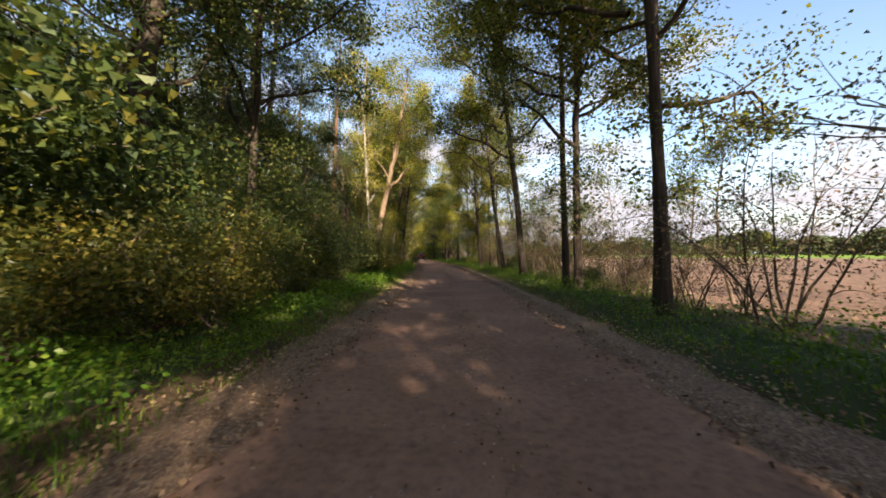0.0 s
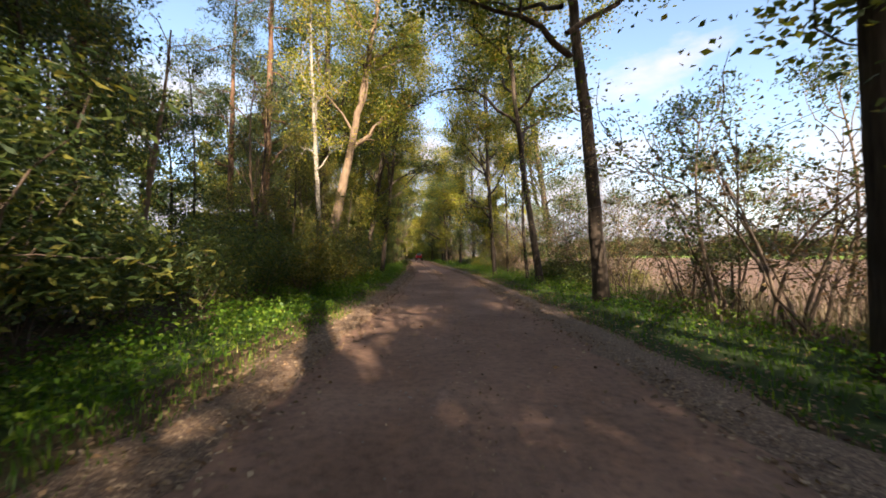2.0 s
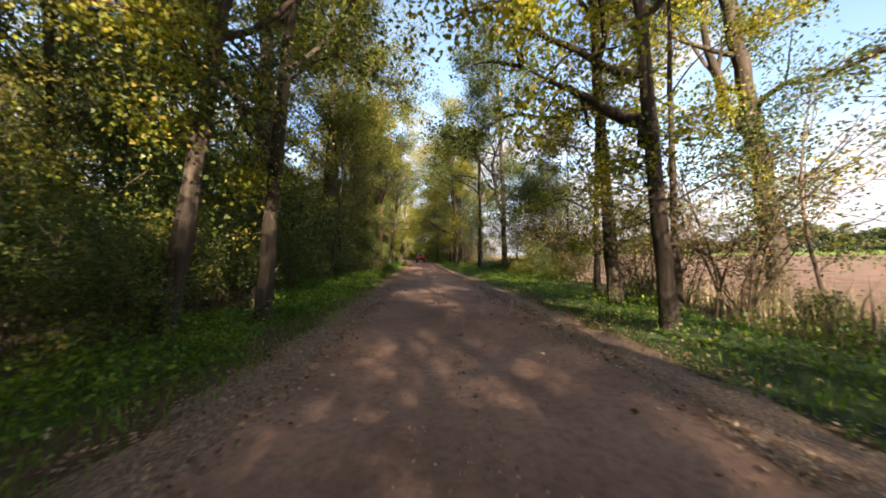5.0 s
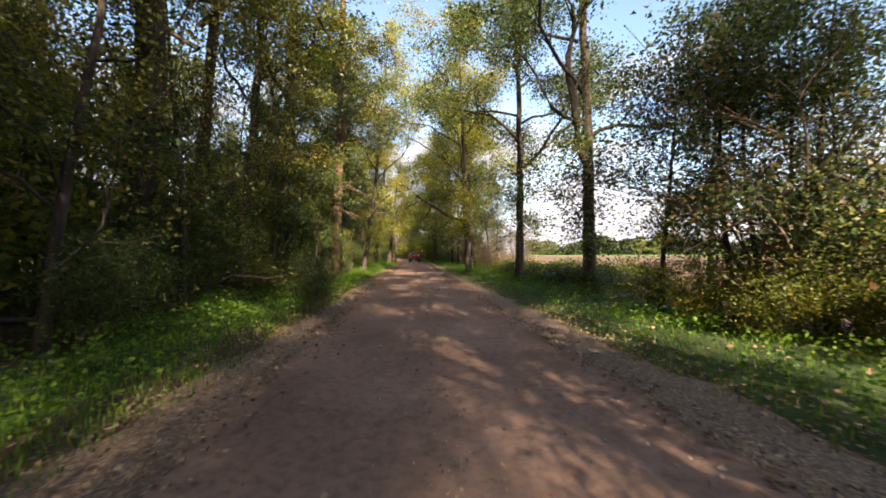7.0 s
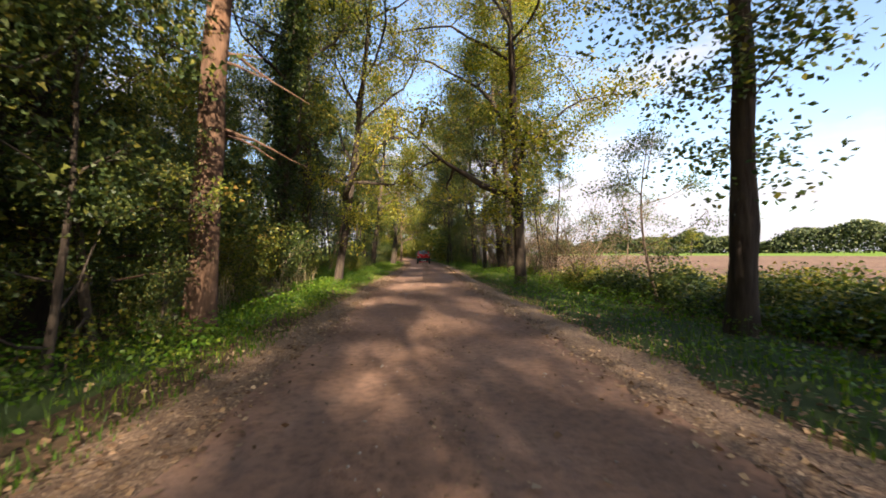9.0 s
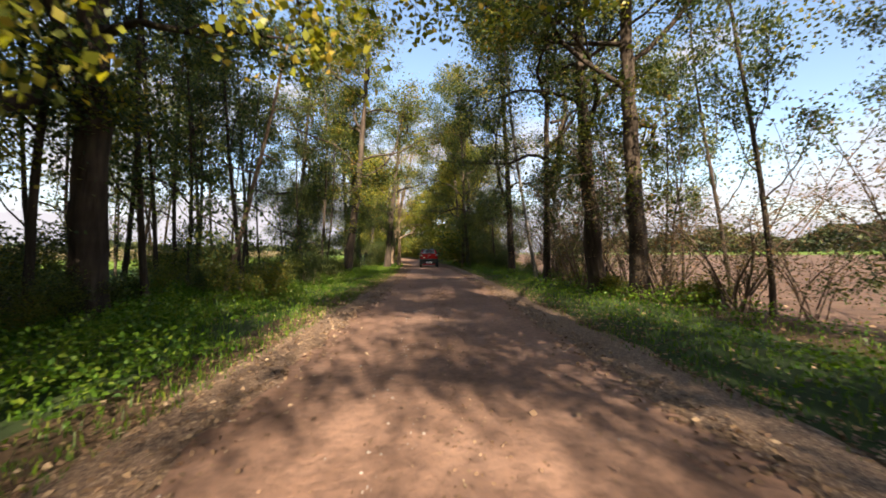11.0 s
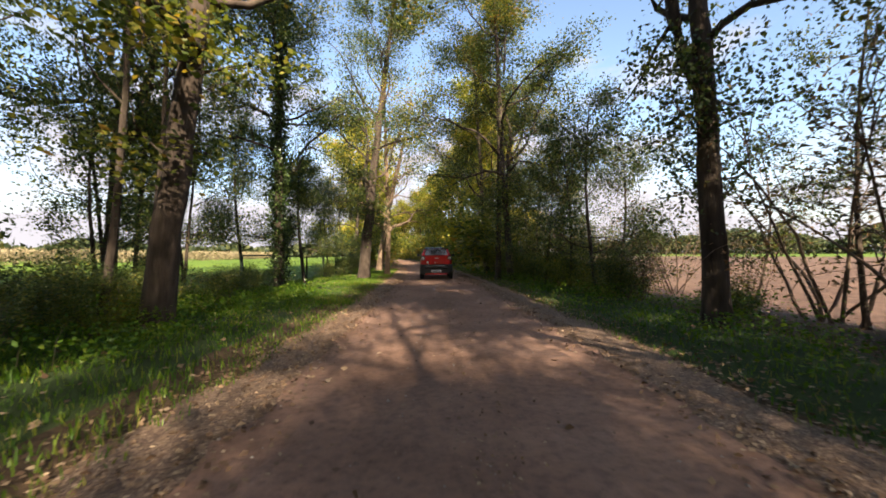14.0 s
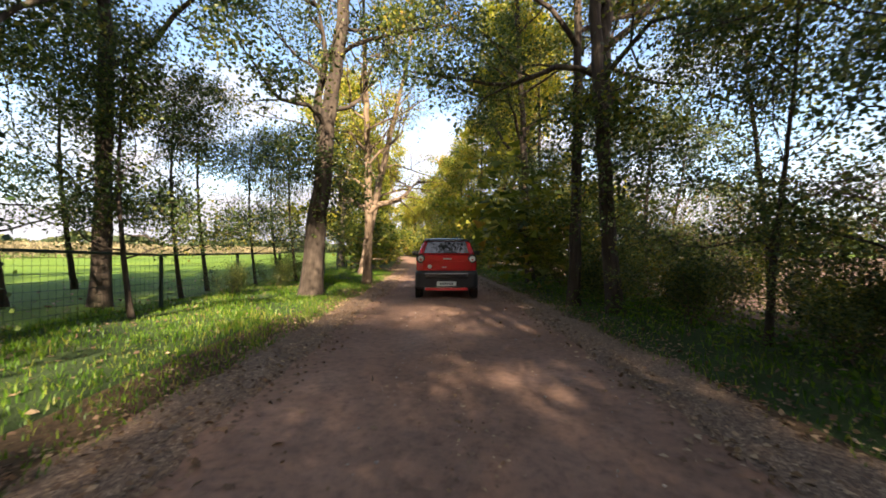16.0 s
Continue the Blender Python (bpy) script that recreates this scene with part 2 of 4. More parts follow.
    me.loops.foreach_set("vertex_index", faces.ravel())
    me.polygons.add(len(faces))
    me.polygons.foreach_set("loop_start", np.arange(0, faces.size, k, dtype=np.int32))
    me.polygons.foreach_set("loop_total", np.full(len(faces), k, np.int32))
    if smooth:
        me.polygons.foreach_set("use_smooth", np.ones(len(faces), bool))
    me.materials.append(mat)
    me.update(calc_edges=True)
    return me


def piece(name, me, parent=None, label=""):
    ob = new(name, me)
    if parent:
        ob.parent = parent
    return tagged(ob, label)


def part(name, bm, mat, parent, label=""):
    me = bpy.data.meshes.new(name)
    bm.to_mesh(me)
    bm.free()
    me.materials.append(mat)
    return piece(name, me, parent, label)


# ---- ground ----
S_COLS = np.array(sorted(set([-700, -400, -220, -130, -80, -50, -36, -28] + [round(v, 2) for v in np.arange(-22, -6, 1.0)] + [round(v, 2) for v in np.arange(-6, 8.01, 0.5)]
                             + [round(v, 2) for v in np.arange(9, 26, 1.5)] + [30, 38, 50, 66, 90, 92, 140, 200, 300, 450, 700])))
Y_ROWS = np.array([-300, -160, -90, -60, -45] + list(np.arange(-36, 150, 0.75)) + [160, 175, 195, 220, 260, 320, 420, 560, 800])
gx = cx(Y_ROWS)[:, None] + S_COLS[None, :]
gy = np.repeat(Y_ROWS[:, None], len(S_COLS), 1)
gz = ground_z(gx, gy)
clod = np.where((S_COLS[None, :] > 7) & (S_COLS[None, :] < 92), np.random.RandomState(5).uniform(-0.05, 0.07, gx.shape), 0)
gz = gz + clod
gv = np.stack([gx, gy, gz], -1).reshape(-1, 3)
nc = len(S_COLS)
ii, jj = np.meshgrid(np.arange(len(Y_ROWS) - 1), np.arange(nc - 1), indexing="ij")
gf = np.stack([ii * nc + jj, ii * nc + jj + 1, (ii + 1) * nc + jj + 1, (ii + 1) * nc + jj], -1).reshape(-1, 4)
g_me = fast_mesh("ground", gv, gf, M_LITTERFLOOR, True)
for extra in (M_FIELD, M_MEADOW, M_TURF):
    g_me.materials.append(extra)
ms = (S_COLS[jj] + S_COLS[jj + 1]).ravel() / 2
my = (Y_ROWS[ii] + Y_ROWS[ii + 1]).ravel() / 2
slot = np.zeros(len(gf), np.int32)
# verge strips take the turf that is coloured dark for shade
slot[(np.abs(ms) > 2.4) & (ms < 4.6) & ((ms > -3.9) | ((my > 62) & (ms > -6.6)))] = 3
slot[(ms > 6.6) & (ms < 91)] = 1
slot[ms >= 91] = 2
slot[(ms < -7.0) & (my > 74)] = 2
slot[(ms < -5.0) & (my > 86)] = 2
slot[(ms < -36)] = 2
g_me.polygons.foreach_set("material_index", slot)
tagged(piece("ground", g_me), "woodland floor, brown ploughed field and green meadow beside the lane", "ground", kind="structure")

# lane: a crowned sheet with two worn wheel tracks
R_S = np.array([-2.15, -1.95, -1.75, -1.5, -1.25, -1.0, -0.8, -0.6, -0.4, -0.2, 0, 0.2, 0.4, 0.6, 0.8, 1.0, 1.25, 1.5, 1.75, 1.95, 2.15])
R_Y = np.concatenate([np.arange(-40, -4, 1.5), np.arange(-4, 130, 0.3), np.arange(130, 236, 3.0)])
edge_wob = 1 + 0.09 * hash_noise(R_Y * 0, R_Y, 1.9) + 0.05 * hash_noise(R_Y * 0 + 5, R_Y, 0.6)
rx_ = cx(R_Y)[:, None] + LANE + R_S[None, :] * edge_wob[:, None]
ry_ = np.repeat(R_Y[:, None], len(R_S), 1)
rut = -0.020 * (np.exp(-((np.abs(R_S) - 0.72) / 0.28) ** 2))[None, :]
rz_ = 0.012 + 0.02 * (1 - (R_S[None, :] / 2.15) ** 2) + rut + 0.010 * hash_noise(rx_, ry_, 0.5) + 0.006 * hash_noise(rx_, ry_, 0.16)
rz_[:, 0] = rz_[:, -1] = -0.06
nr = len(R_S)
ii, jj = np.meshgrid(np.arange(len(R_Y) - 1), np.arange(nr - 1), indexing="ij")
rf = np.stack([ii * nr + jj, ii * nr + jj + 1, (ii + 1) * nr + jj + 1, (ii + 1) * nr + jj], -1).reshape(-1, 4)
tagged(piece("road", fast_mesh("road", np.stack([rx_, ry_, rz_], -1).reshape(-1, 3), rf, M_DIRT, True)),
       "reddish-brown unpaved sandy lane with worn wheel tracks", "dirt road", kind="structure")

# strips of trodden leaf litter on both shoulders
def shoulder(name, s_in, s_out, label):
    ys = np.arange(-30, 128, 0.4)
    ss = np.linspace(0, 1, 5)
    wob_i, wob_o = 0.16 * hash_noise(ys * 0 + s_in, ys, 0.55), 0.22 * hash_noise(ys * 0 + s_out, ys, 0.8)
    a, b = s_in + wob_i, s_out + wob_o
    S = a[:, None] * (1 - ss) + b[:, None] * ss
    X = cx(ys)[:, None] + S
    Y = np.repeat(ys[:, None], 5, 1)
    Z = np.maximum(ground_z(X, Y), 0.014) + 0.026 + 0.008 * hash_noise(X, Y, 0.2)
    Z[:, 0] -= 0.02
    Z[:, -1] -= 0.03
    i, j = np.meshgrid(np.arange(len(ys) - 1), np.arange(4), indexing="ij")
    f = np.stack([i * 5 + j, i * 5 + j + 1, (i + 1) * 5 + j + 1, (i + 1) * 5 + j], -1).reshape(-1, 4)
    if s_out < s_in:
        f = f[:, ::-1]
    return tagged(piece(name, fast_mesh(name, np.stack([X, Y, Z], -1).reshape(-1, 3), f, M_LITTER, True)), label, "shoulder", kind="structure")


shoulder("verge_west", -1.32, -2.00, "lane shoulder strewn with brown fallen leaves below the wood")
shoulder("verge_east", 1.78, 2.50, "lane shoulder strewn with brown fallen leaves beside the oaks")

# ---- plants: makers ----
def leaf_quads(rs, centres, size, flat=0.0, slim=0.62, tri=False):
    """Folded leaf quads at the given places; flat near 1 lays them level."""
    n = len(centres)
    a = rs.normal(size=(n, 3))
    a[:, 2] *= (1 - flat)
    a /= np.linalg.norm(a, axis=1, keepdims=True) + 1e-9
    b = rs.normal(size=(n, 3))
    b[:, 2] *= (1 - flat)
    b -= (a * b).sum(1, keepdims=True) * a
    b /= np.linalg.norm(b, axis=1, keepdims=True) + 1e-9
    c = np.cross(a, b)
    L = (size * rs.uniform(0.7, 1.2, n))[:, None]
    if tri:
        v = np.stack([centres - a * L * 0.45 - b * L * slim * 0.5, centres - a * L * 0.35 + b * L * slim * 0.6, centres + a * L * 0.65 + c * L * 0.1], 1)
        return v.reshape(-1, 3), np.arange(3 * n).reshape(-1, 3)
    v = np.empty((n, 4, 3))
    v[:, 0] = centres - a * L * 0.5
    v[:, 1] = centres + b * L * slim * 0.5 + c * L * 0.12
    v[:, 2] = centres + a * L * 0.5
    v[:, 3] = centres - b * L * slim * 0.5 + c * L * 0.12
    return v.reshape(-1, 3), np.arange(4 * n).reshape(-1, 4)


def tube(points, radii, sides=7):
    """A tapering tube along points."""
    p = np.asarray(points, float)
    r = np.asarray(radii, float)
    t = np.gradient(p, axis=0)
    t /= np.linalg.norm(t, axis=1, keepdims=True) + 1e-9
    ref = np.where(np.abs(t[:, 2:3]) > 0.9, np.array([[1.0, 0, 0]]), np.array([[0, 0, 1.0]]))
    u = np.cross(t, ref)
    u /= np.linalg.norm(u, axis=1, keepdims=True) + 1e-9
    w = np.cross(t, u)
    ang = np.linspace(0, 2 * np.pi, sides, endpoint=False)
    ring = p[:, None] + r[:, None, None] * (np.cos(ang)[None, :, None] * u[:, None] + np.sin(ang)[None, :, None] * w[:, None])
    k = len(p)
    i, j = np.meshgrid(np.arange(k - 1), np.arange(sides), indexing="ij")
    f = np.stack([i * sides + j, i * sides + (j + 1) % sides, (i + 1) * sides + (j + 1) % sides, (i + 1) * sides + j], -1).reshape(-1, 4)
    return ring.reshape(-1, 3), f


def joined(pieces):
    vs, fs, off = [], [], 0
    for v, f in pieces:
        vs.append(v)
        fs.append(f + off)
        off += len(v)
    return np.concatenate(vs), np.concatenate(fs)


def bent(rs, start, way, length, steps, droop, wobble):
    """A branch line that wanders and bends."""
    pts = [np.array(start, float)]
    d = np.array(way, float)
    d /= np.linalg.norm(d)
    for _ in range(steps):
        d = d + rs.normal(size=3) * wobble + np.array([0, 0, droop])
        d /= np.linalg.norm(d)
        pts.append(pts[-1] + d * length / steps)
    return np.array(pts)


def make_tree(name, seed, height, dia, clear, spread, limbs, leaves, leaf_size, bark, leaf, rise=0.5, curve=0.10, clump=0.30, slim=0.62, stub=0, burl=None, ivy=0, fork=False, tri=False, feather=0, subs=7, twigs=3):
    """A tree at the origin: trunk, crooked limbs that branch into twigs, and a crown of separate leaves round the twigs."""
    rs = np.random.RandomState(seed)
    root = new(name)
    steps = 14
    zz = np.linspace(0, 1, steps + 1)
    ph = rs.uniform(0, 6.28, 2)
    tx = curve * height * 0.25 * (np.sin(zz * 3.0 + ph[0]) - np.sin(ph[0]))
    ty = curve * height * 0.25 * (np.sin(zz * 2.6 + ph[1]) - np.sin(ph[1]))
    line = np.stack([tx, ty, zz * height * 0.92 - 0.15], -1)
    rad = dia / 2 * (1 - 0.80 * zz ** 0.9)
    fine_z = np.concatenate([[0, 0.012, 0.03, 0.055], np.linspace(0.085, 1, 30)])
    fl = np.stack([np.interp(fine_z, zz, line[:, k]) for k in range(3)], -1)
    fl[4:, :2] += rs.normal(size=(30, 2)) * dia * 0.035
    fr = np.interp(fine_z, zz, rad) * (1 + 0.45 * np.exp(-fine_z * height / 0.28))
    if burl:
        fr = fr * (1 + 0.30 * np.exp(-((fine_z * height - burl) / 0.16) ** 2))
    tv, tf = tube(fl, fr, 14)
    tv[:, :2] += (hash_noise(tv[:, 0] * 6 + tv[:, 2], tv[:, 1] * 6 + tv[:, 2] * 0.4, 1.0) * dia * 0.05)[:, None] * np.array([1, 0.7])
    piece("trunk", fast_mesh("trunk", tv, tf, bark, True), root)
    tips = []

    def sprout(tubes, line_, ln, r0, count, first=1):
        """Side branches and twigs along a limb; the twigs carry the leaves."""
        n_ = len(line_) - 1
        for _ in range(count):
            q = rs.randint(first, n_ + 1)
            way = (line_[q] - line_[q - 1]) / ln * n_ * 0.9 + rs.normal(size=3) * 0.75 + np.array([0, 0, 0.18])
            sub = bent(rs, line_[q], way, ln * rs.uniform(0.26, 0.50) * (1.15 - 0.5 * q / n_), 4, 0.0, 0.26)
            tubes.append(tube(sub, np.linspace(max(0.006, r0 * 0.36), 0.004, len(sub)), 4))
            tips.extend([sub[-1], sub[-2], sub[-3]])
            for _ in range(twigs):
                p0 = sub[rs.randint(1, 5)]
                tw = bent(rs, p0, (sub[-1] - sub[0]) + rs.normal(size=3) * 0.9 * ln * 0.4, rs.uniform(0.25, 0.55) * (0.5 + 0.1 * ln), 2, -0.04, 0.25)
                tubes.append(tube(tw, [0.0045, 0.0035, 0.002], 3))
                tips.extend([tw[-1], tw[-2]])

    for k in range(limbs):
        f = clear / height + (0.97 - clear / height) * (k + rs.uniform(0.0, 0.8)) / limbs
        base = np.array([np.interp(f, zz, line[:, i]) for i in range(3)])
        az = k * 2.4 + rs.uniform(-0.5, 0.5)
        prof = 0.35 + 0.65 * math.sin(min(1.0, (1 - f) / (1 - clear / height) * 0.9 + 0.12) * math.pi * 0.62)
        ln = spread * prof * rs.uniform(0.7, 1.1)
        up = rise + 0.9 * (f - 0.4) + rs.uniform(-0.15, 0.25) + (1.4 if fork and k == 0 else 0.0)
        lp = bent(rs, base, (math.cos(az), math.sin(az), up), ln, 8, 0.03, 0.24)
        r0 = max(0.012, np.interp(f, zz, rad) * (0.72 if fork and k == 0 else 0.36))
        tubes = [tube(lp, np.linspace(1, 0.0, len(lp)) ** 0.8 * (r0 - 0.007) + 0.007, 7)]
        tips += [lp[-1], lp[-2], lp[-3]]
        sprout(tubes, lp, ln, r0, subs, 2)
        v, fc = joined(tubes)
        piece("limb", fast_mesh("limb", v, fc, bark, True), root)
    if feather:
        tubes = []
        for k in range(feather):
            f = rs.uniform(0.45, 1.15) * clear / height
            base = np.array([np.interp(f, zz, line[:, i]) for i in range(3)])
            az = rs.uniform(0, 6.28)
            lp = bent(rs, base, (math.cos(az), math.sin(az), 0.35), rs.uniform(0.5, 1.3), 4, -0.02, 0.25)
            tubes.append(tube(lp, np.linspace(0.014, 0.004, len(lp)), 4))
            tips += [lp[-1], lp[-2], lp[-3]] * 2
        v, fc = joined(tubes)
        tagged(piece("side_shoot", fast_mesh("side_shoot", v, fc, bark, True), root), "", kind="stuff")
    for k in range(stub):
        f = rs.uniform(0.2, 0.95) * clear / height
        base = np.array([np.interp(f, zz, line[:, i]) for i in range(3)])
        az = rs.uniform(0, 6.28)
        lp = bent(rs, base, (math.cos(az), math.sin(az), 0.1), rs.uniform(0.6, 2.0), 5, -0.05, 0.12)
        v, fc = tube(lp, np.linspace(0.03, 0.006, len(lp)), 5)
        piece("dead_branch", fast_mesh("dead_branch", v, fc, bark, True), root)
    if leaves:
        tips = np.array(tips)
        tips = tips[rs.rand(len(tips)) > 0.15]
        full = rs.rand(len(tips)) ** 2.0 + 0.04
        own = rs.choice(len(tips), leaves, p=full / full.sum())
        sz = clump * (0.5 + 0.8 * full)
        cen = tips[own] + np.clip(rs.normal(size=(leaves, 3)), -1.8, 1.8) * sz[own][:, None] * np.array([0.8, 0.8, 0.5])
        v, fc = leaf_quads(rs, cen, leaf_size, 0.25, slim, tri)
        piece("crown", fast_mesh("crown", v, fc, leaf), root)
    if ivy:
        n = ivy
        h = rs.uniform(0, 1, n) ** 0.85 * min(height * 0.8, 10.5)
        a = rs.uniform(0, 6.28, n)
        fz = np.clip(h / (height * 0.92), 0, 1)
        lumps = 0.16 + 0.14 * hash_noise(a * 1.2, h, 0.7)
        rr = np.interp(fz, zz, rad) + np.abs(rs.normal(size=n)) * lumps + 0.03
        cen = np.stack([np.interp(fz, zz, line[:, 0]) + rr * np.cos(a), np.interp(fz, zz, line[:, 1]) + rr * np.sin(a), h], -1)
        v, fc = leaf_quads(rs, cen, 0.10, 0.1, 0.85)
        piece("ivy", fast_mesh("ivy", v, fc, M_IVY), root, "dark glossy climbing ivy")
    return root


def make_bush(name, seed, height, width, stems, leaves, leaf_size, leaf, bark=None, base=0.15, clump=0.3, slim=0.62, tri=False):
    """A shrub at the origin: stems from one root and foliage of separate leaves."""
    rs = np.random.RandomState(seed)
    root = new(name)
    tips = []
    for k in range(stems):
        az = k * 2.4 + rs.uniform(-0.6, 0.6)
        lean = rs.uniform(0.15, 1.0) * width / height
        ln = height * rs.uniform(0.65, 1.05)
        lp = bent(rs, (rs.normal() * 0.12, rs.normal() * 0.12, -0.08), (math.cos(az) * lean, math.sin(az) * lean, 1), ln, 8, -0.015, 0.13)
        tubes = [tube(lp, np.linspace(0.007 + 0.0045 * height, 0.004, len(lp)), 5)]
        for q in range(3, 9):
            tips.append(lp[q])
        for _ in range(6):
            q = rs.randint(2, 8)
            sub = bent(rs, lp[q], (lp[q] - lp[q - 1]) / ln * 8 + rs.normal(size=3) * 0.8, ln * rs.uniform(0.2, 0.42), 4, -0.02, 0.2)
            tubes.append(tube(sub, np.linspace(0.008, 0.003, len(sub)), 4))
            tips += [sub[-1], sub[-2], sub[-3]]
        v, fc = joined(tubes)
        piece("stem", fast_mesh("stem", v, fc, bark or M_TWIG, True), root)
    tips = np.array(tips)
    tips = tips[tips[:, 2] > base]
    own = rs.randint(0, len(tips), leaves)
    cen = tips[own] + np.clip(rs.normal(size=(leaves, 3)), -1.7, 1.7) * clump * np.array([1, 1, 0.7])
    cen[:, 2] = np.maximum(cen[:, 2], 0.05)
    v, fc = leaf_quads(rs, cen, leaf_size, 0.3, slim, tri)
    piece("foliage", fast_mesh("foliage", v, fc, leaf), root)
    return root


used = set()


def plant(proto, x, y, turn=0.0, scale=1.0, thick=1.0, lean=(0, 0), label="", category="", group="", sink=0.0, girth=1.0):
    """Stand a plant on the ground; the first standing uses the proto itself."""
    z = float(ground_z(np.array(x), np.array(y))) - sink
    m = Matrix.Translation((x, y, z)) @ Euler((radians(-lean[1]), radians(lean[0]), 0)).to_matrix().to_4x4() @ Matrix.Rotation(radians(turn), 4, "Z")
    m = m @ Matrix.Diagonal((scale * thick, scale * thick, scale, 1))
    if proto.name in used:
        ob = copy_thing(proto, m)
    else:
        used.add(proto.name)
        proto.matrix_basis = m
        ob = proto
    for child in ob.children:
        if child.name.startswith("trunk"):
            child.scale = (girth, girth, 1)
    return tagged(ob, label, category, group)


# ---- plants: kinds ----
OAKS = [make_tree("oak_tree", 11, 15, 0.50, 4.2, 4.4, 14, 34000, 0.085, M_BARK, M_OAKLEAF, 0.60, 0.08, 0.38, 0.72, feather=8),
        make_tree("oak_tree", 12, 14, 0.50, 4.4, 4.4, 14, 34000, 0.085, M_BARK, M_GREENLEAF, 0.62, 0.10, 0.38, 0.72, burl=1.45, feather=10),
        make_tree("oak_tree", 13, 16, 0.50, 3.8, 4.5, 16, 34000, 0.085, M_BARK, M_GREENLEAF, 0.70, 0.08, 0.38, 0.72, fork=True, feather=16),
        make_tree("oak_tree", 14, 15, 0.50, 3.0, 5.0, 15, 34000, 0.085, M_BARK, M_YELLOWLEAF, 0.55, 0.08, 0.36, 0.7, fork=True, feather=6),
        make_tree("oak_tree", 15, 16, 0.50, 5.6, 4.2, 13, 28000, 0.082, M_BARK, M_OAKLEAF, 0.75, 0.10, 0.38, 0.72, feather=4)]
SLIMS = [make_tree("alder_tree", 21, 10, 0.17, 1.8, 2.3, 13, 6500, 0.080, M_BARK, M_GREENLEAF, 0.7, 0.14, 0.24, 0.75, tri=True, subs=5, twigs=2),
         make_tree("alder_tree", 22, 9, 0.14, 2.2, 1.9, 12, 5500, 0.080, M_BARK, M_GREENLEAF, 0.8, 0.18, 0.24, 0.75, tri=True, subs=5, twigs=2),
         make_tree("rowan_tree", 23, 5.2, 0.10, 1.2, 2.1, 10, 4200, 0.068, M_TWIG, M_GREENLEAF, 0.6, 0.22, 0.24, tri=True, subs=5)]
BIRCHES = [make_tree("birch_tree", 31, 13, 0.24, 4.2, 2.4, 12, 8000, 0.075, M_BIRCH, M_YELLOWLEAF, 0.85, 0.16, 0.30, stub=2, tri=True),
           make_tree("pale_tree", 32, 14, 0.44, 5.6, 3.4, 11, 7500, 0.085, M_PALE, M_YELLOWLEAF, 1.0, 0.05, 0.36, fork=True, tri=True),
           make_tree("pale_tree", 33, 12, 0.40, 2.6, 3.6, 16, 3200, 0.085, M_PALE, M_YELLOWLEAF, 0.8, 0.14, 0.36, stub=3, fork=True, tri=True)]
DEAD = [make_tree("dead_tree", 34, 9.0, 0.15, 5.0, 1.2, 5, 0, 0.1, M_PALE, M_YELLOWLEAF, 0.9, 0.04, subs=3, twigs=1, stub=2),
        make_tree("dead_tree", 35, 6.0, 0.13, 2.2, 1.6, 6, 0, 0.1, M_PALE, M_YELLOWLEAF, 1.1, 0.16, subs=4, twigs=1, stub=1)]
PINES = [make_tree("pine_tree", 41, 17, 0.46, 5.0, 3.2, 14, 12000, 0.20, M_PINE, M_NEEDLE, 0.25, 0.05, 0.40, 0.20, stub=9, tri=True)]
IVIED = [make_tree("ivy_clad_tree", 51, 14, 0.42, 4.0, 3.6, 11, 11000, 0.100, M_BARK, M_GREENLEAF, 0.6, 0.08, 0.36, ivy=8200, tri=True)]
FARTREES = [make_tree("roadside_tree", 61, 14, 0.42, 2.4, 4.6, 11, 8600, 0.190, M_BARK, M_YELLOWLEAF, 0.6, 0.10, 0.55, 0.75, tri=True, subs=5, twigs=1),
            make_tree("roadside_tree", 62, 13, 0.36, 1.8, 4.0, 11, 8600, 0.190, M_BARK, M_OAKLEAF, 0.6, 0.10, 0.55, 0.75, tri=True, subs=5, twigs=1),
            make_tree("roadside_tree", 63, 14, 0.40, 1.6, 4.4, 12, 8600, 0.190, M_BARK, M_GREENLEAF, 0.6, 0.10, 0.60, 0.8, tri=True, subs=5, twigs=1)]
LOWS = [make_tree("hornbeam_tree", 64, 8.5, 0.20, 0.7, 2.9, 13, 11000, 0.084, M_BARK, M_OAKLEAF, 0.6, 0.16, 0.30, 0.72, tri=True, subs=5, twigs=2),
        make_tree("hazel_tree", 65, 7.0, 0.16, 0.5, 2.7, 13, 12500, 0.076, M_BARK, M_GREENLEAF, 0.55, 0.2, 0.30, 0.72, tri=True, subs=5, twigs=2),
        make_tree("hornbeam_tree", 66, 11.0, 0.24, 1.4, 3.2, 14, 12000, 0.084, M_BARK, M_YELLOWLEAF, 0.65, 0.12, 0.32, 0.72, tri=True, subs=5, twigs=2),
        make_tree("field_maple_tree", 67, 6.6, 0.14, 1.3, 2.7, 14, 10500, 0.074, M_BARK, M_GREENLEAF, 0.5, 0.14, 0.28, 0.70, subs=5, twigs=2),
        make_tree("hornbeam_tree", 68, 7.2, 0.17, 0.6, 2.7, 13, 9000, 0.068, M_BARK, M_OCHRELEAF, 0.55, 0.16, 0.30, 0.66, subs=5, twigs=2)]
BUSHES = [make_bush("leafy_shrub", 71, 3.0, 2.3, 6, 7600, 0.078, M_GREENLEAF, clump=0.30, slim=0.72, tri=True),
          make_bush("leafy_shrub", 72, 2.6, 2.2, 6, 7600, 0.074, M_OAKLEAF, clump=0.28, slim=0.72, tri=True),
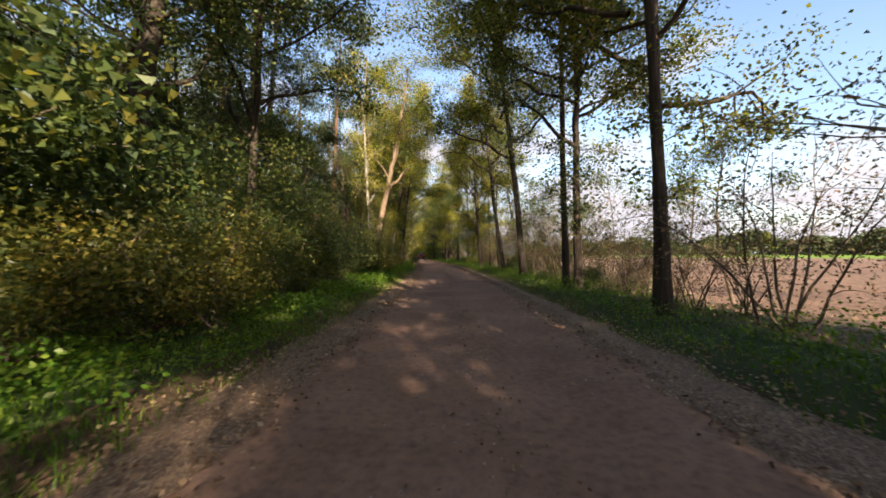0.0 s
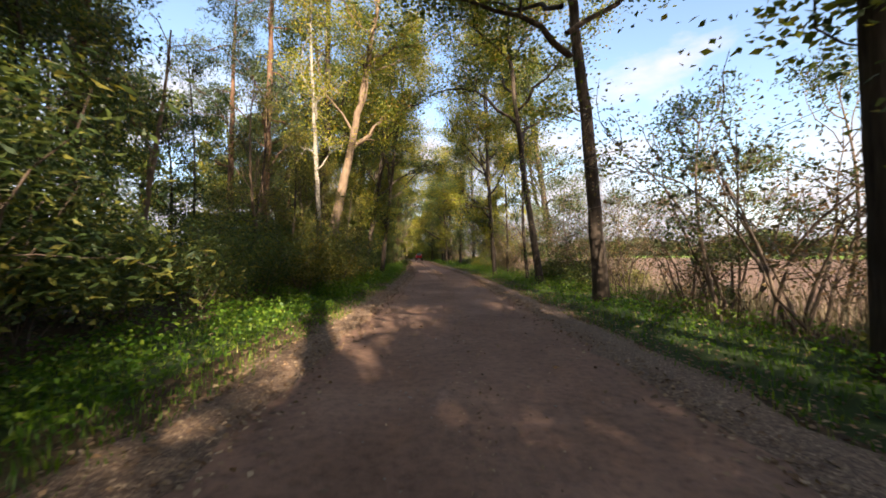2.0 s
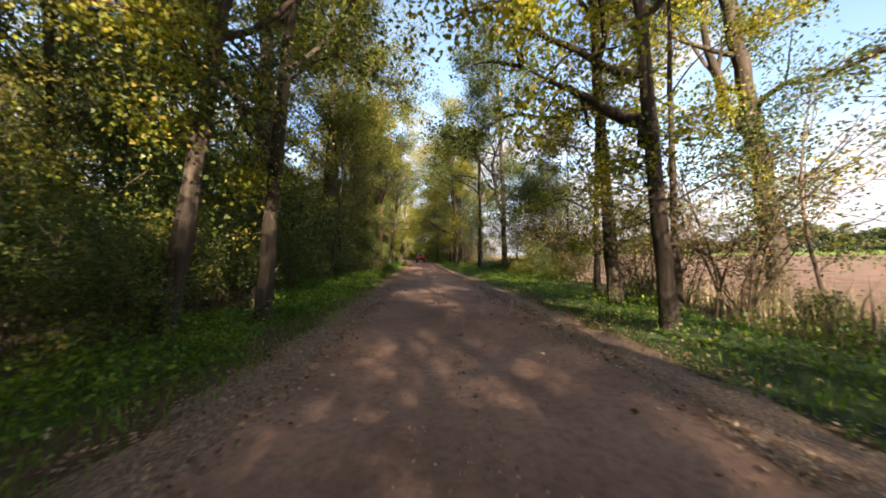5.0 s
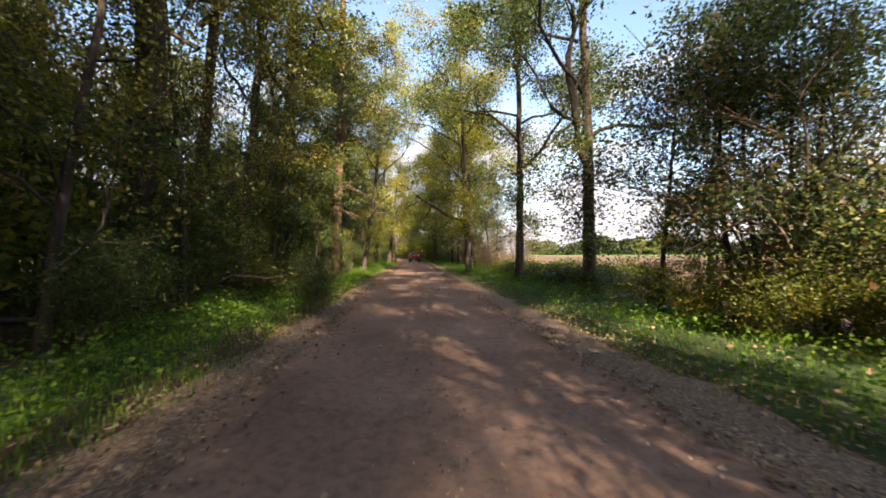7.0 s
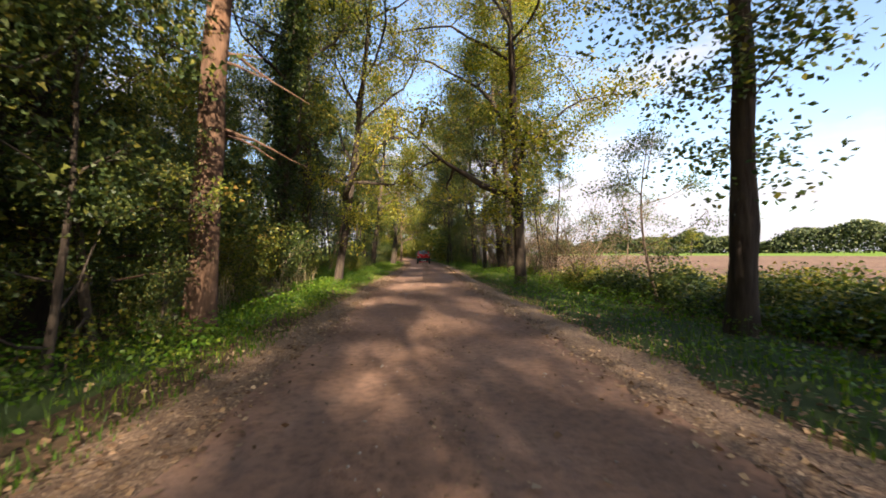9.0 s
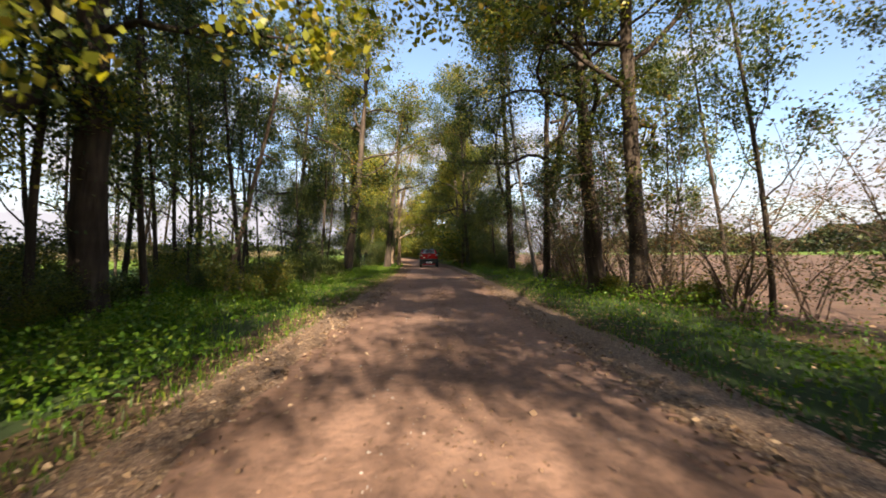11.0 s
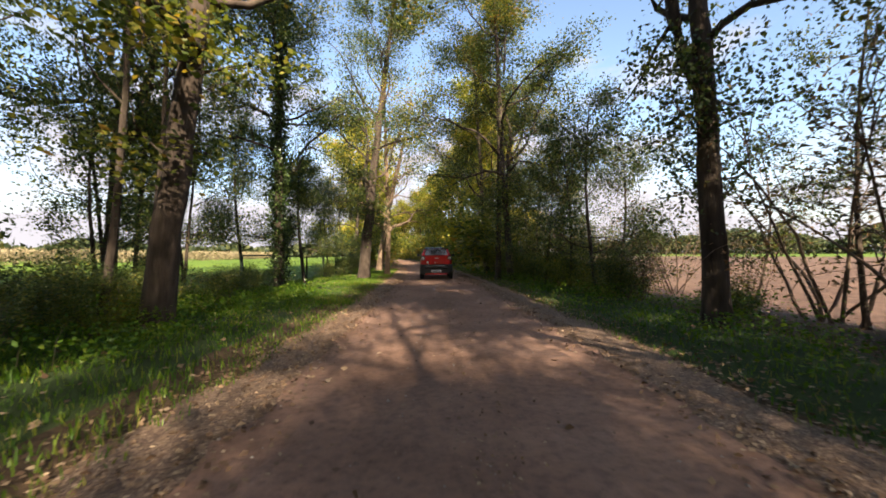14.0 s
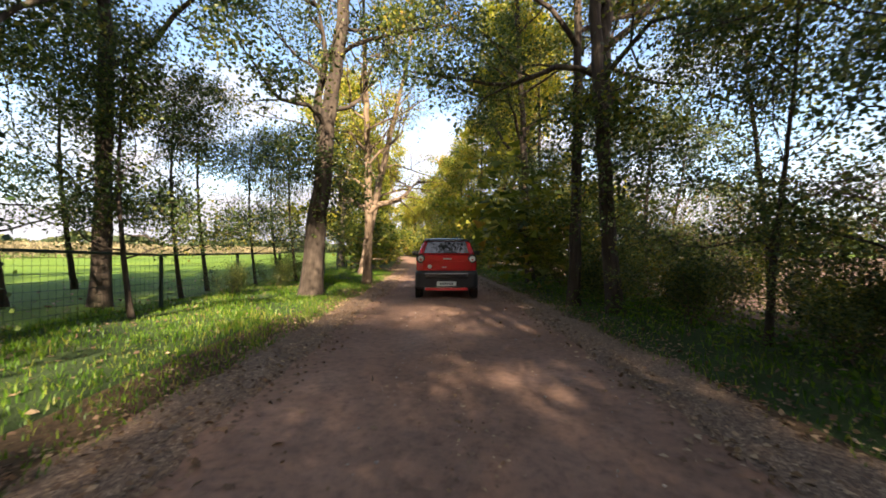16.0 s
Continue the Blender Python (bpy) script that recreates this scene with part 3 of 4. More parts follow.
          make_bush("elder_shrub", 73, 3.6, 2.0, 6, 6200, 0.125, M_GREENLEAF, clump=0.32, slim=0.30),
          make_bush("yellowing_shrub", 74, 2.8, 2.2, 7, 7600, 0.072, M_OCHRELEAF, clump=0.28, slim=0.7, tri=True)]
FARBUSH = [make_bush("leafy_shrub", 79, 3.0, 2.4, 3, 4800, 0.092, M_GREENLEAF, clump=0.34, slim=0.75, tri=True), make_bush("leafy_shrub", 80, 2.8, 2.4, 3, 4800, 0.092, M_OAKLEAF, clump=0.34, slim=0.75, tri=True),
           make_bush("leafy_shrub", 81, 3.0, 2.4, 3, 1300, 0.185, M_OAKLEAF, clump=0.42, slim=0.75, tri=True)]
THIN = [make_bush("sparse_shrub", 75, 2.6, 1.7, 7, 1500, 0.056, M_SHRUB, clump=0.20, tri=True),
        make_bush("sparse_shrub", 76, 3.8, 2.0, 8, 2600, 0.054, M_SHRUB, clump=0.24, tri=True)]
BRAMBLE = [make_bush("bramble", 77, 1.1, 1.6, 6, 3600, 0.070, M_OAKLEAF, clump=0.24, slim=0.75, tri=True), make_bush("bramble", 78, 0.9, 1.5, 6, 3400, 0.070, M_GREENLEAF, clump=0.22, slim=0.75, tri=True)]

# ---- trees along the field side ----
RIGHT = "trees along the field side of the lane"
L_OAK = "tall oak with furrowed dark bark and yellowing leaves beside the lane"
for kind, x, y, dia, turn, lean in (
        (0, 4.15, 8.7, 0.33, 20, 1), (4, 3.82, 7.86, 0.34, 150, 0), (1, 3.97, 12.95, 0.37, 130, 0), (4, 3.82, 13.67, 0.25, 15, -3), (4, 3.53, 19.4, 0.36, 220, -3), (4, 3.42, 24.95, 0.28, 75, -8),
        (3, 2.6, 32.0, 0.34, 20, -2), (0, 2.9, 34.6, 0.36, 140, -3), (2, 2.59, 50.1, 0.50, 200, 2), (1, 1.44, 54.4, 0.42, 310, 0), (3, -0.1, 62.4, 0.55, 80, 0), (0, 0.66, 70.45, 0.52, 60, 0), (1, 0.48, 72.65, 0.60, 250, -6),
        (2, -0.38, 75.25, 0.32, 10, -1), (2, -0.81, 81.44, 0.46, 170, 0), (2, -2.75, 91.4, 0.36, 40, -5), (0, -3.2, 92.6, 0.32, 290, 0), (1, -3.4, 98.2, 0.42, 120, -2)):
    wide = 1.35 if y == 7.86 else 1.1 if y < 22 or 63 < y < 74 else 0.8 if 80 < y < 84 else 1.3 if 60 < y < 63 else 1.1 if 48 < y < 60 else 0.95
    plant(OAKS[kind], x, y, turn, 1.0, wide, (lean, 0), L_OAK, "tree", RIGHT, 0.0, 0.74 * dia / 0.5 / wide)
for x, y, dia, turn, lean in ((-0.22, 78.1, 0.22, 90, -5), (0.03, 77.3, 0.22, 200, 1)):
    plant(BIRCHES[0], x, y, turn, 1.0, 1.0, (lean, 0), "slender birch with a pale leaning trunk beside the lane", "birch tree", RIGHT, 0.0, 0.8 * dia / 0.24)

# ---- trees on the wood side ----
LEFT = "trees in the wood beside the lane"
for x, y, turn, sc, lean in ((-7.0, 4.6, 0, 1.0, 0), (-7.86, 16.4, 100, 1.05, 3), (-8.65, 19.1, 210, 0.95, 2), (-7.35, 25.8, 30, 0.95, 4), (-5.75, 54.5, 300, 1.0, 2), (-12.5, 12.0, 77, 1.0, 0), (-13, 24, 10, 1.1, 0), (-9.5, 0.0, 150, 1.0, 0), (-12, 40, 220, 1.0, 0), (-11.5, 31, 60, 1.0, 3)):
    plant(PINES[0], x, y, turn, sc, 0.95, (lean, 0), "tall pine with flaky reddish bark and bare lower stubs", "pine tree", LEFT)
plant(BIRCHES[1], -4.75, 25.2, 50, 1.0, 1.05, (9, 0), "forked pale-barked tree catching the sun above dark undergrowth", "tree", LEFT, 0.0, 0.95)
plant(BIRCHES[0], -4.55, 24.2, 20, 1.05, 1.0, (4, 0), "thin sunlit white birch rising from the undergrowth", "birch tree", LEFT, 0.0, 0.9)
plant(BIRCHES[2], -9.0, 97.4, 20, 1.0, 1.0, (3, 0), "pale birch with bright bare branches", "birch tree", LEFT, 0.0, 0.8)
plant(BIRCHES[2], -10.4, 101.6, 200, 1.1, 1.0, (7, 0), "forked pale birch with a bare bright trunk", "birch tree", LEFT)
plant(DEAD[1], -4.85, 20.9, 30, 1.0, 1.0, (-3, 0), "bare pale dead stem standing in the undergrowth", "dead tree", LEFT)
plant(DEAD[1], -6.2, 22.4, 200, 1.15, 1.0, (3, 0), "bare forked dead stem among the shrubs", "dead tree", LEFT)
plant(DEAD[1], -7.4, 19.6, 120, 1.2, 1.2, (0, 0), "pale bare broken trunk in the wood", "dead tree", LEFT)
plant(DEAD[0], -9.3, 71.1, 0, 1.0, 1.0, (14, 0), "thin pale dead trunk leaning over the verge", "leaning tree", LEFT)
# the oak at (-5.6, 11.8) is made up, its crown shades the shrubs beyond
for kind, x, y, dia, turn, lean in ((1, -5.6, 11.8, 0.30, 140, 4), (3, -6.4, 63.0, 0.36, 210, 6), (1, -4.6, 31.9, 0.34, 15, 10), (3, -3.8, 33.2, 0.34, 60, 8), (0, -8.0, 43.5, 0.40, 99, 0), (4, -7.7, 48.9, 0.30, 200, 8), (2, -8.9, 54.1, 0.52, 30, 0), (0, -8.95, 80.7, 0.46, 290, 5), (1, -11.9, 90.6, 0.34, 10, 0), (2, -12.8, 84.0, 0.34, 70, 2), (2, -9.35, 93.7, 0.58, 120, 5), (3, -9.4, 66.0, 0.42, 30, 3)):
    sc = 1.1 if 45 < y < 59 else 1.0
    wide = 1.2 if y == 80.7 else 0.95
    plant(OAKS[kind], x, y, turn, sc, wide, (lean, 0), "oak with a brown trunk and yellow-green leaves at the wood edge", "tree", LEFT, 0.0, 0.86 * dia / 0.5 / wide / sc)
plant(IVIED[0], -7.15, 60.1, 0, 1.0, 1.1, (1, 0), "tree trunk wrapped thickly in dark green ivy", "ivy-clad tree", LEFT)
plant(IVIED[0], -10.4, 87.5, 120, 0.9, 0.8, (2, 0), "tree with an ivy-covered trunk beside the meadow", "ivy-clad tree", LEFT)

rs = np.random.RandomState(101)
# slender trees of the thin belt, with the meadow showing between them
for k in range(44):
    y = 63 + 23 * (k + rs.uniform(0, 0.8)) / 44
    x = float(cx(y)) - rs.choice([5.2, 6.4, 7.6, 9.0, 10.5, 12.5, 15.0]) - rs.uniform(0, 1.0)
    plant(SLIMS[k % 2], x, y, rs.uniform(0, 360), rs.uniform(0.85, 1.45), 0.85, (rs.uniform(-3, 3), rs.uniform(-3, 3)), "slender young alder with a thin dark stem and sparse leaves", "young tree", "young trees in the thin belt")
plant(SLIMS[0], 3.5, 27.6, 140, 1.25, 0.9, (-2, 0), "thin slightly bent tree with a grey-brown mossy stem", "young tree", RIGHT, 0.0, 1.15)
for k in range(18):
    y = 11 + 25 * (k + rs.uniform(0, 0.8)) / 18
    plant(SLIMS[k % 2], float(cx(y)) - rs.uniform(6.0, 14.0), y, rs.uniform(0, 360), rs.uniform(0.95, 1.4), 0.9, (rs.uniform(-4, 4), rs.uniform(-3, 3)), "thin dark-stemmed alder with sky showing through its crown", "young tree", "thin trees inside the wood")
# small trees on the field side
for x, y, sc, turn in ((4.35, 16.6, 0.75, 40), (4.7, 25.2, 1.1, 70), (5.7, 25.8, 1.2, 160), (5.8, 18.4, 0.85, 100), (7.0, 20.8, 1.0, 10), (6.8, 12.4, 1.1, 250), (6.6, 17.0, 1.15, 140), (6.0, 9.2, 1.0, 0), (6.2, 24.0, 0.9, 50), (5.6, 28.5, 1.0, 120), (4.9, 32.0, 1.0, 10), (3.2, 62.5, 0.9, 170), (1.1, 83.5, 0.9, 200), (1.9, 57.4, 0.95, 30)):
    plant(SLIMS[2], x, y, turn, sc, 1.0, (0, 0), "small leafy rowan standing between the oaks and the field", "small tree", "small trees beside the field")
for x, y, sc, turn in ((-1.18, 85.7, 0.85, 20), (-1.3, 88.0, 0.95, 140), (-1.9, 88.9, 0.8, 250), (-0.7, 90.6, 1.0, 80), (-1.4, 93.4, 1.0, 310), (-0.2, 87.0, 0.85, 200), (-1.6, 96.0, 1.0, 170), (-2.2, 100.5, 1.0, 60)):
    plant(LOWS[3], x, y, turn, sc, 1.0, (0, 0), "small dark-leaved maple with a thin stem beside the field", "small tree", "leafy trees along the lane")
# unseen hazels added behind the start, to shade the first oak trunks
for x, y, sc in ((6.3, 1.2, 0.85), (6.8, -3.0, 1.0), (6.0, -7.0, 1.0)):
    plant(LOWS[1], x, y, 50 * x, sc, 1.0, (0, 0), "added leafy hazel out of view that shades the oak trunks", "small tree", "leafy trees along the lane")
for x, y, sc, turn in ((3.9, 42.0, 0.85, 20), (3.9, 45.0, 0.85, 120), (4.0, 47.2, 0.8, 75), (4.8, 48.2, 0.8, 160), (1.4, 77.0, 0.75, 140), (1.8, 79.5, 0.7, 40), (1.0, 74.2, 0.8, 0), (1.9, 72.0, 0.75, 0)):
    plant(SLIMS[0], x, y, turn, sc, 0.8, (0, 0), "thin many-leaved young tree at the field edge", "young tree", "small trees beside the field")

# wood behind the first row, trees closing the lane ahead, and added shade trees
for k in range(22):
    y = -12 + 82 * (k + rs.uniform(0, 0.9)) / 22
    x = float(cx(y)) - rs.uniform(14, 24)
    if 8 < y < 34 and k % 2:
        continue
    plant(FARTREES[2 if k % 3 else 1], x, y, rs.uniform(0, 360), rs.uniform(0.85, 1.15), 1.0, (0, 0), "dark tree deep in the wood", "tree", "trees deep in the wood")
for side, gap in ((-1, 5.2), (1, 4.6)):
    for k in range(22):
        y = (101 if side > 0 else 110) + 4.4 * k + rs.uniform(-1.5, 1.5)
        x = float(cx(y)) + side * (gap + rs.uniform(-0.4, 1.6))
        plant(FARTREES[1 if k % 3 == 2 else 0], x, y, rs.uniform(0, 360), rs.uniform(0.9, 1.15), 1.0, (-2 * side, 0), "lane-side tree meeting others overhead in a green tunnel", "tree", "trees along the far lane")
for x, y, s in ((-34, 196, 1.1), (-29, 200, 1.2), (-24, 198, 1.1), (-38, 204, 1.2), (-20, 205, 1.2)):
    plant(FARTREES[0], x, y, rs.uniform(0, 360), s, 1.0, (0, 0), "distant yellow-green tree closing the lane", "tree", "trees along the far lane")
# made-up oaks, placed to shade the lane and the wood opposite
for x, y in ((7.6, 1.2), (4.6, -1.5), (6.6, 35.0)):
    plant(OAKS[4 if y < 5 else int(y) % 3], x, y, rs.uniform(0, 360), 1.0, 0.9 if y > 20 else 1.35, (-5, 0), L_OAK, "tree", RIGHT)
# the oak at (-4.8, 3.4) is added, trunk out of view, to shade the undergrowth
for x, y, k in ((-6.6, 38.5, 4), (-7.4, 46.5, 4), (-7.8, 54.0, 4), (-9.3, 67.4, 2), (-7.4, 9.6, 2), (-6.9, 30.5, 4), (-4.8, 3.4, 2)):
    plant(OAKS[k], x, y, rs.uniform(0, 360), 1.05, 1.15 if y < 30 else 0.95, (5, 0), "oak spreading over the lane from the edge of the wood", "tree", LEFT)
# unseen trees added behind the start, for the shade they throw forward
for x, y in ((4.9, -6.5), (6.4, -9.5), (4.8, -13.0), (6.8, -4.5), (5.4, -18.0), (-5.6, -9.0), (-5.0, -15.0), (5.0, -24.0)):
    plant(FARTREES[1 if x > 0 else 2], x, y, 40 * y, 1.0, 0.9, (0, 0), "added leafy oak out of view that shades the start of the lane", "tree", RIGHT if x > 0 else LEFT)
# two more added trees, never in view, that darken the left shrubs
for x, y in ((3.6, -12.0), (3.8, -18.0)):
    plant(FARTREES[2], x, y, 70 * y, 1.0, 1.0, (0, 0), "added leafy oak out of view whose crown shades the left verge", "tree", RIGHT)
# undergrowth: a tall dense wall on the wood side
U_LABEL = {"leafy_shrub": "dense leafy green shrub in the wood's undergrowth", "elder_shrub": "tall dark green elder with long leaves", "yellowing_shrub": "shrub with leaves turning yellow at the wood edge"}
def kind_of(ob):
    return ob.name.split(".")[0]
for row, (off, step, lo, hi) in enumerate(((3.9, 1.6, 0.55, 0.95), (5.3, 1.6, 0.85, 1.25), (8.4, 3.0, 1.1, 1.4))):
    y = -8.0
    while y < 64:
        p = BUSHES[int(rs.choice([0, 1, 2, 3], p=[0.42, 0.22, 0.30, 0.06]))] if row < 1 else FARBUSH[int(rs.choice([0, 1], p=[0.65, 0.35]))]
        sc = rs.uniform(lo, hi) * (0.72 if row and 14 < y < 33 else 1.0)
        plant(p, float(cx(y)) - off - rs.uniform(-0.3, 0.5) - 0.25 * sc, y + rs.uniform(-0.4, 0.4), rs.uniform(0, 360), sc, 1.0, (0, 0), U_LABEL[kind_of(p)], "shrub", "undergrowth of the wood")
        y += step * rs.uniform(0.8, 1.25)
for y in np.arange(33, 65, 1.7):
    plant(LOWS[1 if int(y) % 3 else 0], float(cx(y)) - rs.uniform(6.6, 8.2), y, rs.uniform(0, 360), rs.uniform(0.75, 1.05), 1.0, (2, 0), "dense dark hazel standing close at the wood edge", "small tree", "undergrowth of the wood")
y = -9.0
while y < 64:
    k = int(rs.choice([0, 1, 2], p=[0.34, 0.54, 0.12])) if y > 25 else 1
    plant(LOWS[k], float(cx(y)) - rs.uniform(7.2, 10.0), y, rs.uniform(0, 360), rs.uniform(0.8, 1.1), 1.0, (2, 0), ("leafy hornbeam filling the wood edge", "dark leafy hazel filling the wood edge", "yellowing hornbeam rising over the undergrowth")[k], "small tree", "undergrowth of the wood")
    y += rs.uniform(5.0, 8.0) if 13 < y < 33 else rs.uniform(1.7, 3.2)
for x, y, k, sc in ((3.5, 33.4, 2, 0.75), (3.1, 36.2, 2, 0.8), (2.7, 46.6, 3, 0.95), (3.3, 45.4, 3, 1.0), (4.2, 46.0, 3, 1.0), (3.6, 44.2, 3, 0.9), (4.4, 44.6, 3, 0.8), 
                    (-2.9, 99.0, 2, 0.9), (-0.2, 95.0, 1, 0.8)):
    plant(LOWS[k], x, y, rs.uniform(0, 360), sc, 1.0, (0, 0), ("leafy hornbeam with foliage down to the verge", "leafy green hazel beside the lane", "yellow-green hornbeam glowing in the sun", "small dark-leaved maple with a thin stem beside the field")[k], "small tree", "leafy trees along the lane")
for x, y, sc in ((-4.1, 10.2, 1.05), (-4.5, 11.8, 1.15), (-4.3, 13.2, 1.05), (-5.4, 12.6, 1.2)):
    plant(BUSHES[2], x, y, 60 * y, sc, 1.25, (3, 0), "big dark green elder with long hanging leaves", "shrub", "undergrowth of the wood")
for x, y, sc in ((-3.9, 20.9, 0.9), (-3.5, 22.0, 0.85), (-3.4, 6.6, 0.8), (-4.0, 4.6, 0.9), (-4.2, 7.4, 0.8)):
    plant(BUSHES[3], x, y, 50 * y, sc, 1.1, (0, 0), "rounded shrub turning ochre yellow at the wood edge", "shrub", "undergrowth of the wood")
for x, y, k, sc in ((-5.9, 52.6, 1, 0.72), (-6.2, 53.4, 0, 0.7), (-5.9, 54.0, 1, 0.55), (-6.9, 52.8, 1, 0.85)):
    plant(LOWS[k], x, y, 33 * y, sc, 0.9, (0, 0), "leafy young tree hiding the foot of a pine", "small tree", "undergrowth of the wood")
for x, y, k, sc in ((-4.9, 13.6, 1, 0.95), (-5.6, 15.4, 1, 1.05), (-6.4, 13.9, 1, 1.1), (-5.8, 43.4, 4, 1.0), (-6.1, 46.2, 4, 1.05), (-6.5, 49.2, 4, 1.05), (-6.7, 51.0, 1, 1.1)):
    plant(LOWS[k], x, y, 47 * y, sc, 0.95, (2, 0), "tall leafy tree crowding the wood side of the lane", "small tree", "undergrowth of the wood")
for x, y, sc in ((-4.3, 23.3, 0.6), (-4.9, 22.2, 0.68), (-5.7, 21.4, 0.8), (-4.5, 27.0, 0.62), (-5.2, 29.4, 0.75)):
    plant(LOWS[4], x, y, 61 * y, sc, 0.95, (2, 0), "olive-brown hornbeam standing among the pale trunks", "small tree", "undergrowth of the wood")
plant(BUSHES[2], -3.9, 46.6, 40, 0.42, 1.3, (4, 0), "young light green elder leaning out over the verge", "shrub", "undergrowth of the wood")
for x, y, sc in ((-4.5, 25.0, 0.85), (-4.9, 24.0, 0.95), (-5.9, 25.2, 1.0), (-4.6, 27.2, 0.8), (-5.0, 30.4, 0.8)):
    plant(BUSHES[2], x, y, 60 * x, sc, 1.1, (0, 0), "dark elder growing round the foot of a pale trunk", "shrub", "undergrowth of the wood")
for x, y, k, sc in ((2.9, 43.9, 1, 0.5), (3.4, 42.6, 0, 0.5), (2.8, 45.4, 1, 0.55), (3.9, 43.5, 1, 0.6), (2.6, 47.0, 0, 0.45), (3.2, 46.4, 1, 0.6), (4.6, 44.0, 3, 0.6), (3.8, 41.6, 3, 0.45), (4.4, 46.5, 1, 0.6)):
    plant(BUSHES[k], x, y, 37 * y, sc, 1.25, (0, 0), "low dense shrub in the field-side thicket", "shrub", "thicket beside the field")
for x, y, k, sc in ((-0.9, 84.4, 0, 0.6), (-1.5, 86.4, 1, 0.55), (-0.6, 86.9, 0, 0.7), (-1.7, 88.2, 0, 0.6), (-0.8, 89.2, 1, 0.7), (-2.0, 90.2, 0, 0.6), (-1.2, 91.4, 1, 0.75), (-2.3, 92.6, 0, 0.7), (-1.4, 94.2, 0, 0.8), (-2.6, 95.2, 1, 0.75), (-0.3, 93.0, 0, 0.7)):
    plant(BUSHES[k], x, y, 41 * y, sc, 1.2, (0, 0), "dark green shrub below the small trees beside the field", "shrub", "low shrubs")
# lower shrubs under the thin belt
y = 63.0
while y < 86.5:
    p = BUSHES[int(rs.choice([0, 1], p=[0.75, 0.25]))]
    sc = rs.uniform(0.32, 0.60)
    plant(p, float(cx(y)) - rs.uniform(3.9, 6.2), y, rs.uniform(0, 360), sc, 1.25, (0, 0), "low dark shrub under the belt of young trees", "shrub", "low shrubs")
    y += rs.uniform(0.55, 1.0)
for x, y, sc in ((-10.9, 92.8, 0.42), (-11.2, 95.4, 0.5), (-10.9, 96.6, 0.55), (-11.8, 99.0, 0.6)):
    plant(BUSHES[0], x, y, 40 * sc, sc, 1.1, (0, 0), "small shrub growing through the meadow fence", "shrub", "low shrubs")
for x, y, sc, k in ((-11.9, 95.6, 0.9, 3), (-12.6, 98.2, 1.0, 3), (-12.2, 85.2, 1.0, 3), (-10.6, 89.9, 0.9, 3), (-11.6, 92.2, 0.95, 3), (-13.5, 87.5, 1.15, 3), (-14.5, 92.5, 1.2, 3), (-11.3, 97.0, 1.0, 3), (-12.3, 94.0, 1.05, 3), (-13.0, 90.0, 1.15, 3), (-15.5, 89.0, 1.2, 3), (-12.0, 83.0, 0.9, 3)):
    plant(LOWS[k], x, y, 77 * sc, sc, 0.9, (0, 0), "dark leafy small tree on the meadow side of the fence", "small tree", "leafy trees along the lane")
for side, y0 in ((-1, 106), (1, 96)):
    y = y0
    while y < 190:
        p = FARBUSH[2]
        plant(p, float(cx(y)) + side * rs.uniform(3.4, 4.6), y, rs.uniform(0, 360), rs.uniform(0.7, 1.15), 1.2, (0, 0), "green shrub under the trees of the lane", "shrub", "shrubs along the far lane")
        y += rs.uniform(2.2, 3.6)
for y in np.arange(63, 80, 1.15):
    plant(FARBUSH[int(rs.choice([0, 1]))], float(cx(y)) - rs.uniform(7.0, 11.5), y, rs.uniform(0, 360), rs.uniform(0.4, 0.75), 1.2, (0, 0), "low green shrub before the meadow", "shrub", "low shrubs")
for y in np.arange(66, 82, 2.2):
    plant(SLIMS[int(rs.choice([0, 1]))], float(cx(y)) + rs.uniform(5.4, 8.2), y, rs.uniform(0, 360), rs.uniform(0.55, 0.85), 0.95, (rs.uniform(-3, 3), 0), "thin dark-stemmed young tree in the field-side thicket", "young tree", "thicket beside the field")
    plant(THIN[1], float(cx(y)) + rs.uniform(5.2, 7.0), y + 0.7, rs.uniform(0, 360), rs.uniform(0.8, 1.2), 1.1, (0, 0), "open brown shrub in the field-side thicket", "shrub", "thicket beside the field")
for y in np.arange(43.4, 46.6, 0.7):
    plant(THIN[1], float(cx(y)) + rs.uniform(5.3, 7.0), y, rs.uniform(0, 360), rs.uniform(0.9, 1.35), 1.1, (0, 0), "tall open brown shrub in the field-side thicket", "shrub", "thicket beside the field")
# thin shrubs and brambles on the field side
for y in list(np.arange(-4, 39, 0.95)) + list(np.arange(60, 100, 1.5)):
    plant(THIN[int(rs.choice([0, 1], p=[0.65, 0.35]))], float(cx(y)) + rs.uniform(4.5, 6.8), y + rs.uniform(-0.5, 0.5), rs.uniform(0, 360), rs.uniform(0.55, 1.0), 1.0, (0, 0), "sparse reddish-brown shrub with few remaining leaves", "shrub", "thin shrubs beside the field")
for y in (15.6, 17.4, 33.0, 36.5):
    plant(THIN[1], float(cx(y)) + 5.0 + rs.uniform(-0.3, 0.5), y, rs.uniform(0, 360), 1.1, 1.0, (0, 0), "open many-stemmed shrub with small leaves", "shrub", "thin shrubs beside the field")
for y in list(np.arange(14, 40, 4.5)) + list(np.arange(50, 66, 1.1)) + list(np.arange(70, 100, 2.6)):
    plant(BRAMBLE[int(rs.choice([0, 1]))], float(cx(y)) + rs.uniform(4.8, 6.6), y, rs.uniform(0, 360), rs.uniform(0.6, 1.0) + (0.3 if 50 < y < 62 else 0), 1.1, (0, 0), "low tangled bramble on the field-side bank", "bramble", "brambles on the bank")
